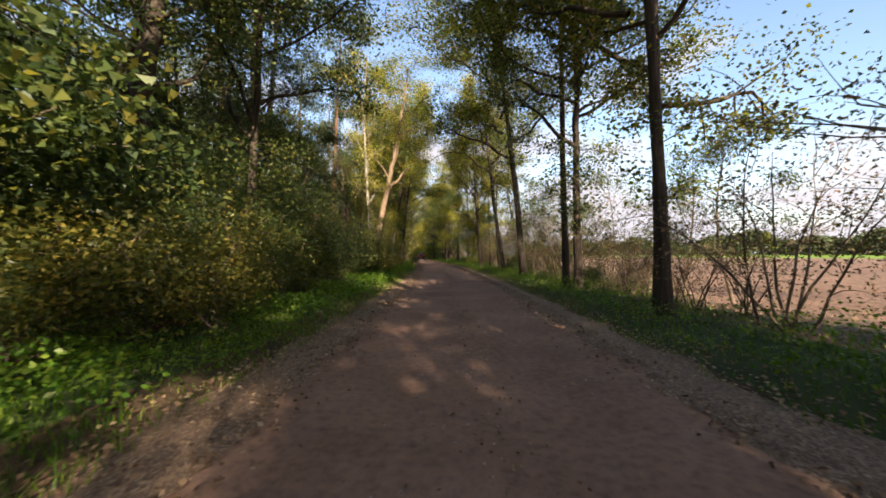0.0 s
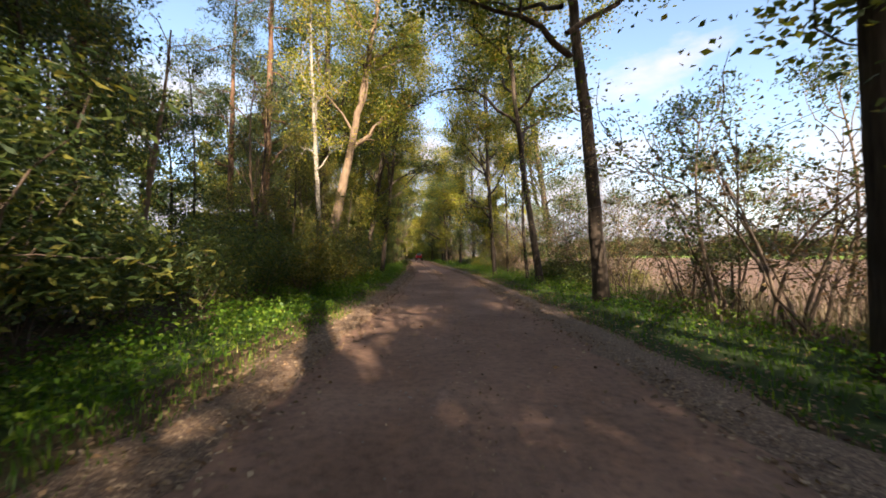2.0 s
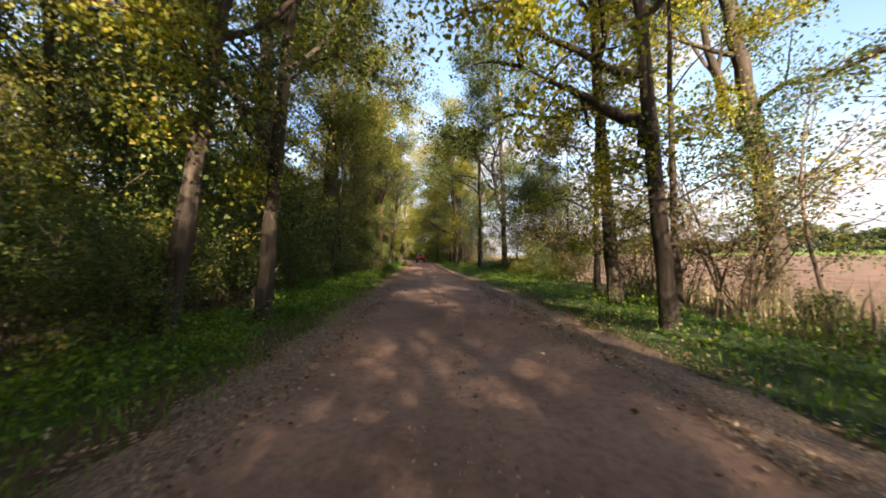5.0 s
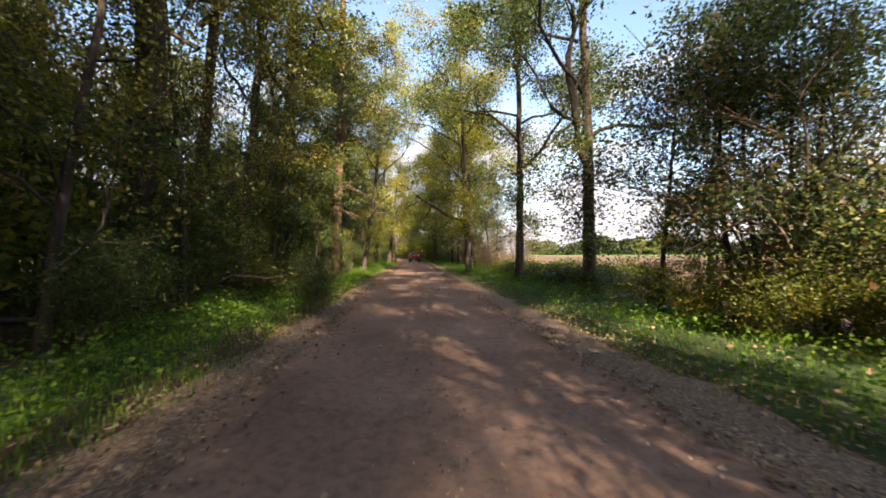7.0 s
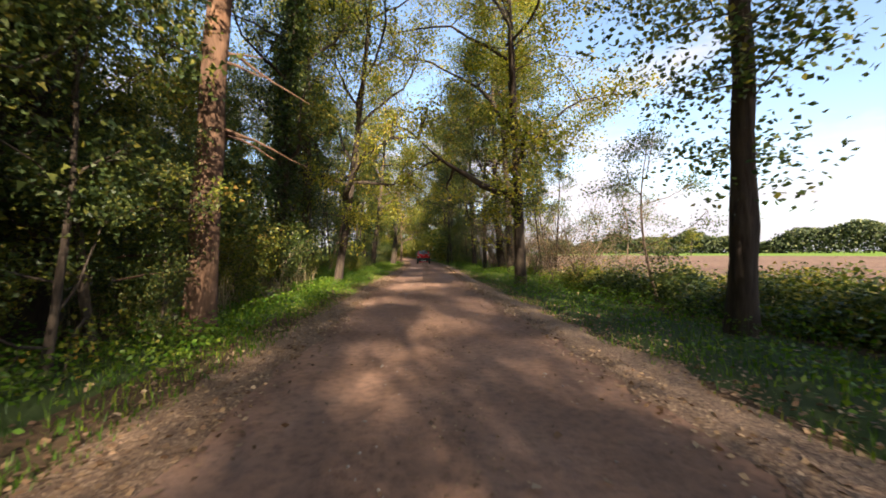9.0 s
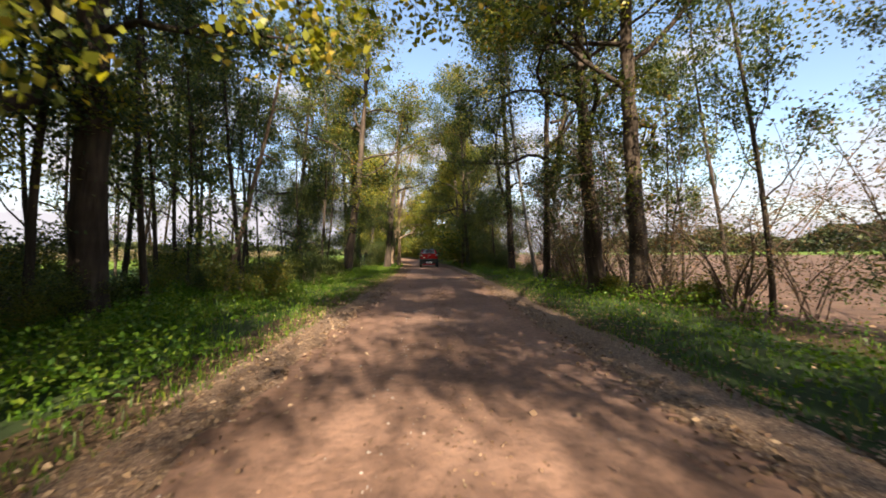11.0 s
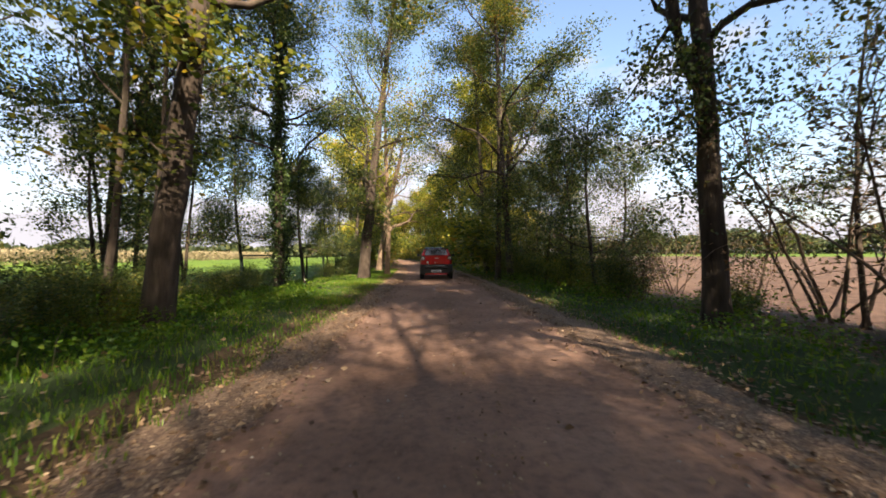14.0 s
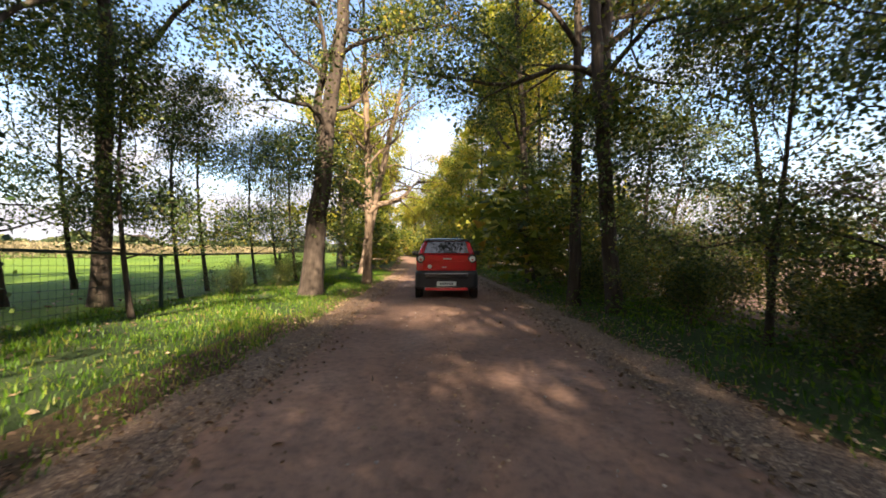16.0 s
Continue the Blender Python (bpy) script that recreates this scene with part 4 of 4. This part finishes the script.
for x, y, sc in ((4.4, 26.6, 1.5), (4.7, 24.4, 1.4), (4.0, 22.5, 1.1)):
    plant(BRAMBLE[1], x, y, 30 * sc, sc, 1.2, (0, 0), "dark rounded bramble thicket at the trunk of an oak", "bramble", "brambles on the bank")

for x, y, sc in ((3.0, 52.2, 1.2), (3.6, 53.2, 1.3), (2.8, 54.0, 1.1), (4.3, 52.6, 1.2), (2.4, 55.6, 1.1), (3.3, 55.4, 1.3), (4.4, 54.6, 1.3), (2.2, 57.4, 1.2), (5.2, 53.4, 1.3), (1.9, 58.8, 1.1)):
    plant(BRAMBLE[1 if sc < 1.3 else 0], x, y, 55 * x, sc, 1.2, (0, 0), "dense bramble mound between the oaks and the field", "bramble", "brambles on the bank")

# ---- far country ----
def far_wood(name, x0, y0, x1, y1, height, count, seed, size, label):
    r = np.random.RandomState(seed)
    t = r.rand(count)
    top = height * (0.72 + 0.16 * np.sin(t * 41) + 0.12 * np.sin(t * 97 + 1) + 0.10 * np.sin(t * 23 + 2))
    h = r.rand(count) ** 0.7 * top
    depth = r.normal(size=count) * 3.0
    nx, ny = -(y1 - y0), (x1 - x0)
    ln = math.hypot(nx, ny)
    c = np.stack([x0 + (x1 - x0) * t + nx / ln * depth, y0 + (y1 - y0) * t + ny / ln * depth, h], -1)
    v, f = leaf_quads(r, c, size, 0.2, 0.8)
    return tagged(piece(name, fast_mesh(name, v, f, M_FARLEAF)), label, "distant wood", kind="stuff")


far_wood("far_wood", 70, 400, 270, 70, 14, 70000, 7, 1.3, "distant dark tree line across the ploughed field")
far_wood("far_wood", 270, 70, 290, -160, 14, 26000, 8, 1.3, "distant tree line at the end of the field")
far_wood("far_wood", -70, 360, -230, 90, 8, 10000, 9, 2.6, "distant hedge line beyond the green meadow")
maize = np.random.RandomState(12)
mt = maize.rand(16000)
mc = np.stack([-58 - 16 * mt + maize.normal(size=16000) * 2.0, 62 + 150 * mt, maize.rand(16000) ** 0.6 * 2.35], -1)
tagged(piece("maize_field", fast_mesh("maize_field", *leaf_quads(maize, mc, 0.75, 0.0, 0.22), M_DRYGRASS)), "strip of tall straw-coloured maize beyond the meadow", "maize", kind="stuff")
for x, y, s in ((118, 150, 0.75), (70, 175, 0.7), (95, 240, 0.8)):
    plant(FARTREES[1], x, y, s * 90, s, 1.3, (0, 0), "lone round tree far out across the field", "tree", "lone field trees")

# ---- verges ----
def blades(name, seed, ys, s0, s1, count, tall, mat, label, cat, wide=0.0048, clumpy=0.5, lean=0.45):
    """Bent grass blades, thicker in tufts."""
    r = np.random.RandomState(seed)
    y = r.uniform(ys[0], ys[1], count * 2)
    s = r.uniform(s0, s1, count * 2)
    x = cx(y) + s
    ok = (hash_noise(x, y, 0.7) + r.normal(size=count * 2) * 0.5) > (clumpy - 1.0) * 0.6
    x, y = x[ok][:count], y[ok][:count]
    n = len(x)
    z = ground_z(x, y) - 0.01
    h = tall * r.uniform(0.45, 1.3, n) * (1 + 0.35 * hash_noise(x, y, 1.1))
    a = r.uniform(0, 6.28, n)
    dx, dy = np.cos(a), np.sin(a)
    bend = h * r.uniform(0.1, lean * 2, n)
    w = wide * r.uniform(0.6, 1.4, n)
    v = np.zeros((n, 6, 3))
    for q, (hh, bb, ww) in enumerate(((0, 0, 1.0), (0.6, 0.3, 0.85), (1.0, 1.0, 0.12))):
        for e, sg in enumerate((-1, 1)):
            if q == 2 and e:
                continue
            v[:, q * 2 + e, 0] = x + dx * bend * bb - dy * w * ww * sg
            v[:, q * 2 + e, 1] = y + dy * bend * bb + dx * w * ww * sg
            v[:, q * 2 + e, 2] = z + h * hh
    v = v[:, :5]
    base = np.arange(n)[:, None] * 5
    f = np.concatenate([base + np.array([[0, 1, 3]]), base + np.array([[0, 3, 2]]), base + np.array([[2, 3, 4]])])
    return tagged(piece(name, fast_mesh(name, v.reshape(-1, 3), f, mat)), label, cat, kind="stuff")


def litter(name, seed, ys, bands, count, size, mat, label, cat, lift=0.012, flat=0.85):
    """Leaves lying on the ground in bands beside the lane."""
    r = np.random.RandomState(seed)
    y = r.uniform(ys[0], ys[1], count)
    b = r.randint(0, len(bands), count)
    mid, wid = np.array([q[0] for q in bands])[b], np.array([q[1] for q in bands])[b]
    s = mid + r.normal(size=count) * wid
    x = cx(y) + s
    z = np.maximum(ground_z(x, y), np.where(np.abs(s) < 2.1, 0.02, -1)) + lift * r.uniform(0.5, 2.2, count)
    v, f = leaf_quads(r, np.stack([x, y, z], -1), size, flat, 0.7)
    return tagged(piece(name, fast_mesh(name, v, f, mat)), label, cat, kind="stuff")


def herbs(name, seed, ys, s0, s1, count, tall, size, mat, label):
    """Low broad-leaved weeds in patches."""
    r = np.random.RandomState(seed)
    y = r.uniform(ys[0], ys[1], count * 2)
    x = cx(y) + r.uniform(s0, s1, count * 2)
    ok = hash_noise(x, y, 0.9) + r.normal(size=count * 2) * 0.35 > -0.1
    x, y = x[ok][:count], y[ok][:count]
    z = ground_z(x, y) + tall * r.uniform(0.1, 1.0, len(x)) * (0.65 + 0.5 * hash_noise(x, y, 1.3))
    v, f = leaf_quads(r, np.stack([x, y, z], -1), size, 0.55, 0.6)
    return tagged(piece(name, fast_mesh(name, v, f, mat)), label, "weeds", kind="stuff")


blades("grass_verge", 214, (84, 106), -5.6, -1.85, 48000, 0.075, M_GRASS, "sunny short grass strip between lane and fence", "grass")
blades("grass_verge", 201, (-6, 85), -3.8, -1.75, 70000, 0.085, M_GRASS, "uneven green grass along the wood side of the lane", "grass")
blades("grass_verge", 202, (-6, 112), 2.3, 5.2, 56000, 0.085, M_GRASS, "shaded green grass along the field side of the lane", "grass")
blades("grass_verge", 203, (64, 86), -7.0, -3.6, 30000, 0.13, M_GRASS, "longer grass under the belt of young trees", "grass", 0.005)
blades("dry_grass", 204, (54, 62), -5.0, -3.3, 1100, 0.8, M_DRYGRASS, "dry straw-coloured grass stalks at the verge", "dry grass", 0.006, 0.9)
blades("dry_grass", 213, (72, 79), -6.0, -3.6, 350, 0.5, M_DRYGRASS, "pale dry grass in a sunny gap of the verge", "dry grass", 0.006, 0.9)
blades("dry_grass", 205, (12, 38), 4.5, 7.0, 4500, 0.55, M_DRYGRASS, "pale dry grass between brambles and field", "dry grass", 0.006, 0.7)
herbs("nettles", 206, (-4, 66), -4.3, -2.15, 52000, 0.46, 0.062, M_HERB, "green nettles and weeds below the shrubs")
herbs("nettles", 207, (-4, 100), 2.75, 5.4, 38000, 0.48, 0.06, M_HERB, "low weeds around the trunks of the oaks")
herbs("nettles", 208, (64, 86), -6.5, -3.0, 22000, 0.5, 0.062, M_HERB, "weeds and seedlings under the young trees")
litter("leaf_litter", 209, (-3, 112), [(-1.55, 0.25), (2.05, 0.25), (-1.8, 0.25), (2.4, 0.35)], 105000, 0.050, M_DEADLEAF, "brown fallen leaves lining both edges of the lane", "leaf litter")
litter("leaf_litter", 210, (-3, 112), [(0.3, 0.9), (0.27, 0.16), (0.27, 0.12), (0.27, 0.14)], 15000, 0.030, M_DEADLEAF, "fallen leaves gathered between the wheel tracks", "leaf litter")
litter("leaf_litter", 211, (-6, 112), [(-5.0, 2.2), (5.2, 1.2)], 24000, 0.07, M_DEADLEAF, "brown leaves on the woodland floor", "leaf litter")


def gravel(name, seed, count):
    r = np.random.RandomState(seed)
    y = r.uniform(-2, 100, count)
    s = np.where(r.rand(count) < 0.6, r.normal(size=count) * 0.22, r.choice([-1.6, 1.6], count) + r.normal(size=count) * 0.3)
    x = cx(y) + s
    rad = 0.007 + 0.012 * r.rand(count) ** 3
    base = np.array([(1, 0, 0), (0, 1, 0), (-1, 0, 0), (0, -1, 0), (0, 0, 0.7), (0, 0, -0.7)])
    v = np.stack([x, y, 0.022 + 0 * x], -1)[:, None] + base[None] * rad[:, None, None] * r.uniform(0.6, 1.3, (count, 6, 1))
    tri = np.array([(0, 1, 4), (1, 2, 4), (2, 3, 4), (3, 0, 4), (1, 0, 5), (2, 1, 5), (3, 2, 5), (0, 3, 5)])
    f = (np.arange(count)[:, None, None] * 6 + tri[None]).reshape(-1, 3)
    return tagged(piece(name, fast_mesh(name, v.reshape(-1, 3), f, M_STONE)), "small loose stones on the dirt lane", "gravel", kind="stuff")


gravel("gravel", 212, 7000)


def fallen_branch(seed, x, y, turn, length, mat, label):
    r = np.random.RandomState(seed)
    root = new("fallen_branch")
    lp = bent(r, (0, 0, 0.05), (1, 0.15, 0.35), length, 8, -0.03, 0.14)
    piece("stem", fast_mesh("stem", *tube(lp, np.linspace(0.022, 0.005, len(lp)), 6), mat, True), root)
    for q in (2, 3, 4, 5, 6):
        sub = bent(r, lp[q], (0.7, r.normal() * 0.8, 0.8), length * 0.35, 4, 0, 0.2)
        piece("twig", fast_mesh("twig", *tube(sub, np.linspace(0.010, 0.003, len(sub)), 4), mat, True), root)
    root.matrix_basis = Matrix.Translation((x, y, float(ground_z(np.array(x), np.array(y))))) @ Matrix.Rotation(radians(turn), 4, "Z")
    return tagged(root, label, "fallen branch")


fallen_branch(301, -3.9, 20.0, 120, 1.5, M_DRYTWIG, "bare pale fallen branch in front of the shrubs")
fallen_branch(302, -4.3, 8.0, 60, 1.3, M_DRYTWIG, "dry broken branch lying in the weeds")
fallen_branch(303, -6.5, 58.8, 110, 1.8, M_DRYTWIG, "tangle of dry bare branches at the wood edge")
fallen_branch(304, -6.4, 57.2, 100, 1.6, M_DRYTWIG, "tangle of dry bare branches at the wood edge")
fallen_branch(305, -8.4, 70.5, 70, 1.8, M_DRYTWIG, "dead grey branch lying among weeds")

# ---- meadow fence ----
M_FENCE = plain("dark_green_painted_steel", (0.008, 0.018, 0.011), 0.8)


def rounded_box(size, bevel=0.01, segs=2, taper=1.0):
    bm = bmesh.new()
    bmesh.ops.create_cube(bm, size=1.0)
    for v in bm.verts:
        k = taper if v.co.z > 0 else 1.0
        v.co = Vector((v.co.x * size[0] * k, v.co.y * size[1] * k, v.co.z * size[2]))
    if bevel:
        bmesh.ops.bevel(bm, geom=list(bm.edges), offset=bevel, segments=segs, profile=0.6, affect="EDGES")
    return bm


def shifted(bm, x, y, z):
    bmesh.ops.translate(bm, verts=bm.verts, vec=(x, y, z))
    return bm


def meadow_fence(y0, y1, off, high):
    """Posts, top rail and wire mesh along the edge of the meadow."""
    root = new("fence")
    ys = np.arange(y0, y1, 2.8)
    xs = cx(ys) + off
    for x, y in zip(xs, ys):
        z = float(ground_z(np.array(x), np.array(y)))
        part("post", shifted(rounded_box((0.055, 0.055, high + 0.35), 0.008, 1), float(x), float(y), z + (high - 0.35) / 2 + 0.01), M_FENCE, root)
    base_z = ground_z(xs, ys)
    for k in range(len(ys) - 1):
        a, b = np.array([xs[k], ys[k], base_z[k] + high]), np.array([xs[k + 1], ys[k + 1], base_z[k + 1] + high])
        piece("rail", fast_mesh("rail", *tube(np.array([a, (a + b) / 2, b]), [0.021] * 3, 8), M_FENCE, True), root)
        wires = []
        for h in np.linspace(0.06, high - 0.08, 9):
            wires.append(tube(np.array([a - (0, 0, high - h), b - (0, 0, high - h)]), [0.0028, 0.0028], 4))
        for q in np.linspace(0.03, 0.97, 26):
            c = a * (1 - q) + b * q
            wires.append(tube(np.array([c - (0, 0, high - 0.04), c - (0, 0, 0.0)]), [0.0022, 0.0022], 4))
        v, f = joined(wires)
        tagged(piece("mesh_panel", fast_mesh("mesh_panel", v, f, M_FENCE), root), "welded wire mesh", kind="stuff")
    return tagged(root, "low dark green steel fence with wire mesh along the meadow", "fence")


meadow_fence(85.2, 108, -4.95, 1.0)

# ---- red microcar ----
M_RED = plain("glossy_red_paint", (0.52, 0.012, 0.018), 0.22, 0.0, 0.6, 0.04)
M_BLACK = plain("matt_black_plastic", (0.010, 0.010, 0.011), 0.5, grain=0.2)
M_ROOF = plain("gloss_black_roof", (0.012, 0.012, 0.015), 0.15, 0.0, 0.5)
M_GLASS = plain("dark_tinted_window", (0.004, 0.005, 0.006), 0.05, 0.0, 0.3)
M_RUBBER = plain("tyre_rubber", (0.018, 0.018, 0.018), 0.85, grain=0.2)
M_RIM = plain("alloy_rim", (0.35, 0.35, 0.36), 0.35, 0.9)
M_LENS = plain("clear_lamp_lens", (0.62, 0.60, 0.56), 0.12, 0.0, 0.8)
M_LAMPRED = plain("red_lamp_plastic", (0.45, 0.01, 0.012), 0.2)
M_PLATE = plain("white_plate", (0.78, 0.78, 0.76), 0.4)
M_SILVER = plain("silver_trim", (0.45, 0.45, 0.46), 0.35, 0.7)
M_INK = plain("black_marking", (0.02, 0.02, 0.02), 0.6)


def loft(rings):
    """A skin over closed rings of equal length, capped at both ends."""
    bm = bmesh.new()
    rows_ = [[bm.verts.new(p) for p in r] for r in rings]
    n = len(rows_[0])
    for a, b in zip(rows_, rows_[1:]):
        for k in range(n):
            bm.faces.new((a[k], a[(k + 1) % n], b[(k + 1) % n], b[k]))
    bm.faces.new(rows_[0][::-1])
    bm.faces.new(rows_[-1])
    bmesh.ops.recalc_face_normals(bm, faces=bm.faces)
    for f in bm.faces:
        f.smooth = len(f.verts) == 4
    return bm


def rounded_ring(w, z0, z1, r, y, n=6):
    pts = []
    for cxx, czz, a0 in ((w - r, z1 - r, 0), (-w + r, z1 - r, 90), (-w + r, z0 + r, 180), (w - r, z0 + r, 270)):
        for k in range(n):
            a = radians(a0 + 90 * k / (n - 1))
            pts.append((cxx + r * math.cos(a), y, czz + r * math.sin(a)))
    return pts


def flat_ring(w, y0, y1, r, z, n=5):
    pts = []
    for cxx, cyy, a0 in ((w - r, y1 - r, 0), (-w + r, y1 - r, 90), (-w + r, y0 + r, 180), (w - r, y0 + r, 270)):
        for k in range(n):
            a = radians(a0 + 90 * k / (n - 1))
            pts.append((cxx + r * math.cos(a), cyy + r * math.sin(a), z))
    return pts


def quad_panel(corners, thick, nrm):
    """A thin pane with the given corners, thickened along nrm."""
    bm = bmesh.new()
    c = [Vector(p) for p in corners]
    nv = Vector(nrm).normalized() * thick
    a = [bm.verts.new(p) for p in c]
    b = [bm.verts.new(p + nv) for p in c]
    n = len(c)
    bm.faces.new(b)
    bm.faces.new(a[::-1])
    for k in range(n):
        bm.faces.new((a[k], a[(k + 1) % n], b[(k + 1) % n], b[k]))
    bmesh.ops.recalc_face_normals(bm, faces=bm.faces)
    bmesh.ops.bevel(bm, geom=list(bm.edges), offset=thick * 0.4, segments=1, affect="EDGES")
    return bm


def disc(x, y, z, r, depth, axis="Y", segs=24, r2=None):
    bm = bmesh.new()
    bmesh.ops.create_cone(bm, cap_ends=True, segments=segs, radius1=r, radius2=r2 if r2 else r, depth=depth)
    rot = Matrix.Rotation(radians(90), 3, "X") if axis == "Y" else Matrix.Rotation(radians(90), 3, "Y")
    bmesh.ops.rotate(bm, verts=bm.verts, cent=(0, 0, 0), matrix=rot)
    return shifted(bm, x, y, z)


def microcar(x, y, heading):
    root = new("microcar")
    stations = ((0.02, 0.60, 0.30, 1.00, 0.10), (0.06, 0.68, 0.26, 1.06, 0.12), (0.16, 0.73, 0.23, 1.09, 0.13), (0.55, 0.745, 0.22, 1.10, 0.13), (1.4, 0.745, 0.22, 1.07, 0.14),
                (2.05, 0.74, 0.22, 1.00, 0.16), (2.5, 0.71, 0.23, 0.90, 0.18), (2.76, 0.64, 0.27, 0.80, 0.18), (2.88, 0.50, 0.34, 0.68, 0.14))
    part("body", loft([rounded_ring(w, a, b, r, yy) for yy, w, a, b, r in stations]), M_RED, root)
    part("cabin", loft([flat_ring(0.70, 0.05, 2.10, 0.16, 1.03), flat_ring(0.665, 0.08, 1.95, 0.17, 1.15), flat_ring(0.60, 0.15, 1.66, 0.17, 1.32), flat_ring(0.555, 0.21, 1.50, 0.16, 1.405)]), M_RED, root)
    part("roof", loft([flat_ring(0.575, 0.17, 1.54, 0.16, 1.395), flat_ring(0.565, 0.18, 1.52, 0.16, 1.435), flat_ring(0.50, 0.26, 1.42, 0.16, 1.465), flat_ring(0.36, 0.42, 1.2, 0.14, 1.478)]), M_ROOF, root, "gloss black roof")
    rw = part("rear_window", quad_panel(((-0.545, 0.075, 1.10), (0.545, 0.075, 1.10), (0.455, 0.192, 1.385), (-0.455, 0.192, 1.385)), 0.022, (0, -1, 0.42)), M_GLASS, root, "dark tinted glass")
    part("wiper", shifted(rounded_box((0.34, 0.014, 0.018), 0.004, 1), 0.10, 0.045, 1.125), M_BLACK, rw)
    for sx in (-1, 1):
        part("side_window", quad_panel(((sx * 0.672, 0.40, 1.13), (sx * 0.672, 1.52, 1.13), (sx * 0.583, 1.34, 1.375), (sx * 0.583, 0.44, 1.375)), 0.016, (sx, 0, 0.36)), M_GLASS, root)
        lamp = part("tail_light", disc(sx * 0.615, 0.045, 0.975, 0.105, 0.09), M_BLACK, root, "round tail lamp in a black surround")
        part("lens", disc(sx * 0.615, -0.003, 0.975, 0.076, 0.03, r2=0.066), M_LENS, lamp, "pale clear lens")
        part("bulb_cover", disc(sx * 0.615, -0.020, 0.955, 0.026, 0.02), M_LAMPRED, lamp, "small red lamp inside the lens")
        part("corner_trim", quad_panel(((sx * 0.33, -0.012, 0.31), (sx * 0.60, 0.012, 0.31), (sx * 0.62, 0.016, 0.42), (sx * 0.33, -0.012, 0.42)), 0.014, (0, -1, 0)), M_SILVER, root, "grey bumper insert")
        part("reflector", shifted(rounded_box((0.10, 0.02, 0.04), 0.006, 1), sx * 0.54, -0.020, 0.40), M_LAMPRED, root)
        mir = part("mirror_arm", shifted(rounded_box((0.10, 0.05, 0.03), 0.008, 1), sx * 0.74, 1.62, 1.08), M_BLACK, root)
        part("mirror_shell", shifted(rounded_box((0.17, 0.10, 0.12), 0.03, 3), sx * 0.85, 1.62, 1.11), M_BLACK, mir)
        part("door", quad_panel(((sx * 0.742, 0.78, 0.34), (sx * 0.742, 1.78, 0.34), (sx * 0.742, 1.78, 0.94), (sx * 0.742, 0.78, 0.94)), 0.008, (sx, 0, 0)), M_RED, root)
        part("roof_rail", shifted(rounded_box((0.03, 1.0, 0.03), 0.008, 2), sx * 0.53, 0.85, 1.462), M_BLACK, root)
        part("sill", shifted(rounded_box((0.05, 1.45, 0.14), 0.02, 2), sx * 0.735, 1.42, 0.27), M_BLACK, root)
        for yy in (0.46, 2.28):
            arch = part("wheel_arch", disc(sx * 0.70, yy, 0.30, 0.325, 0.11, "X", 28), M_BLACK, root)
            wheel = part("wheel", disc(sx * 0.665, yy, 0.278, 0.17, 0.155, "X", 20), M_BLACK, root)
            bm = disc(sx * 0.665, yy, 0.278, 0.278, 0.165, "X", 32)
            bmesh.ops.bevel(bm, geom=[e for e in bm.edges if abs((e.verts[0].co - e.verts[1].co).x) < 0.001], offset=0.03, segments=2, affect="EDGES")
            part("tyre", bm, M_RUBBER, wheel)
            part("rim", disc(sx * 0.752, yy, 0.278, 0.165, 0.012, "X", 20), M_RIM, wheel)
    part("bumper", loft([rounded_ring(0.62, 0.30, 0.62, 0.07, -0.035), rounded_ring(0.715, 0.27, 0.68, 0.10, 0.0), rounded_ring(0.755, 0.24, 0.72, 0.12, 0.10), rounded_ring(0.757, 0.24, 0.70, 0.12, 0.30)]), M_BLACK, root, "matt black plastic bumper")
    part("recess", shifted(rounded_box((1.02, 0.05, 0.13), 0.02, 2), 0, -0.022, 0.57), M_ROOF, root, "dark recess above the bumper")
    part("lower_trim", shifted(rounded_box((1.02, 0.05, 0.075), 0.015, 2), 0, -0.030, 0.255), M_RED, root, "red lower bumper strip")
    gate = part("tailgate", quad_panel(((-0.575, 0.008, 0.70), (0.575, 0.008, 0.70), (0.575, 0.030, 1.055), (-0.575, 0.030, 1.055)), 0.022, (0, -1, 0)), M_RED, root)
    part("crease", shifted(rounded_box((1.02, 0.016, 0.014), 0.005, 1), 0, -0.008, 0.90), M_RED, gate)
    part("badge", shifted(rounded_box((0.20, 0.012, 0.035), 0.005, 1), 0.02, -0.004, 0.975), M_SILVER, gate, "small silver badge bar")
    part("badge", shifted(rounded_box((0.10, 0.012, 0.022), 0.004, 1), -0.05, -0.016, 0.775), M_SILVER, gate, "small silver badge bar")
    part("sticker", disc(-0.40, -0.016, 0.79, 0.052, 0.006), M_PLATE, gate, "round white speed sticker")
    plate = part("plate", shifted(rounded_box((0.46, 0.014, 0.105), 0.005, 1), 0.0, -0.048, 0.385), M_PLATE, root, "white plate with a dark bar")
    for k in range(6):
        part("marking", shifted(rounded_box((0.036, 0.006, 0.050), 0.002, 1), -0.135 + 0.054 * k, -0.057, 0.385), M_INK, plate)
    root.matrix_basis = Matrix.Translation((x, y, 0.004)) @ Matrix.Rotation(radians(heading), 4, "Z")
    return tagged(root, "small red microcar with black bumper and roof standing on the lane", "car")


microcar(-5.93, 93.55, 5.5)
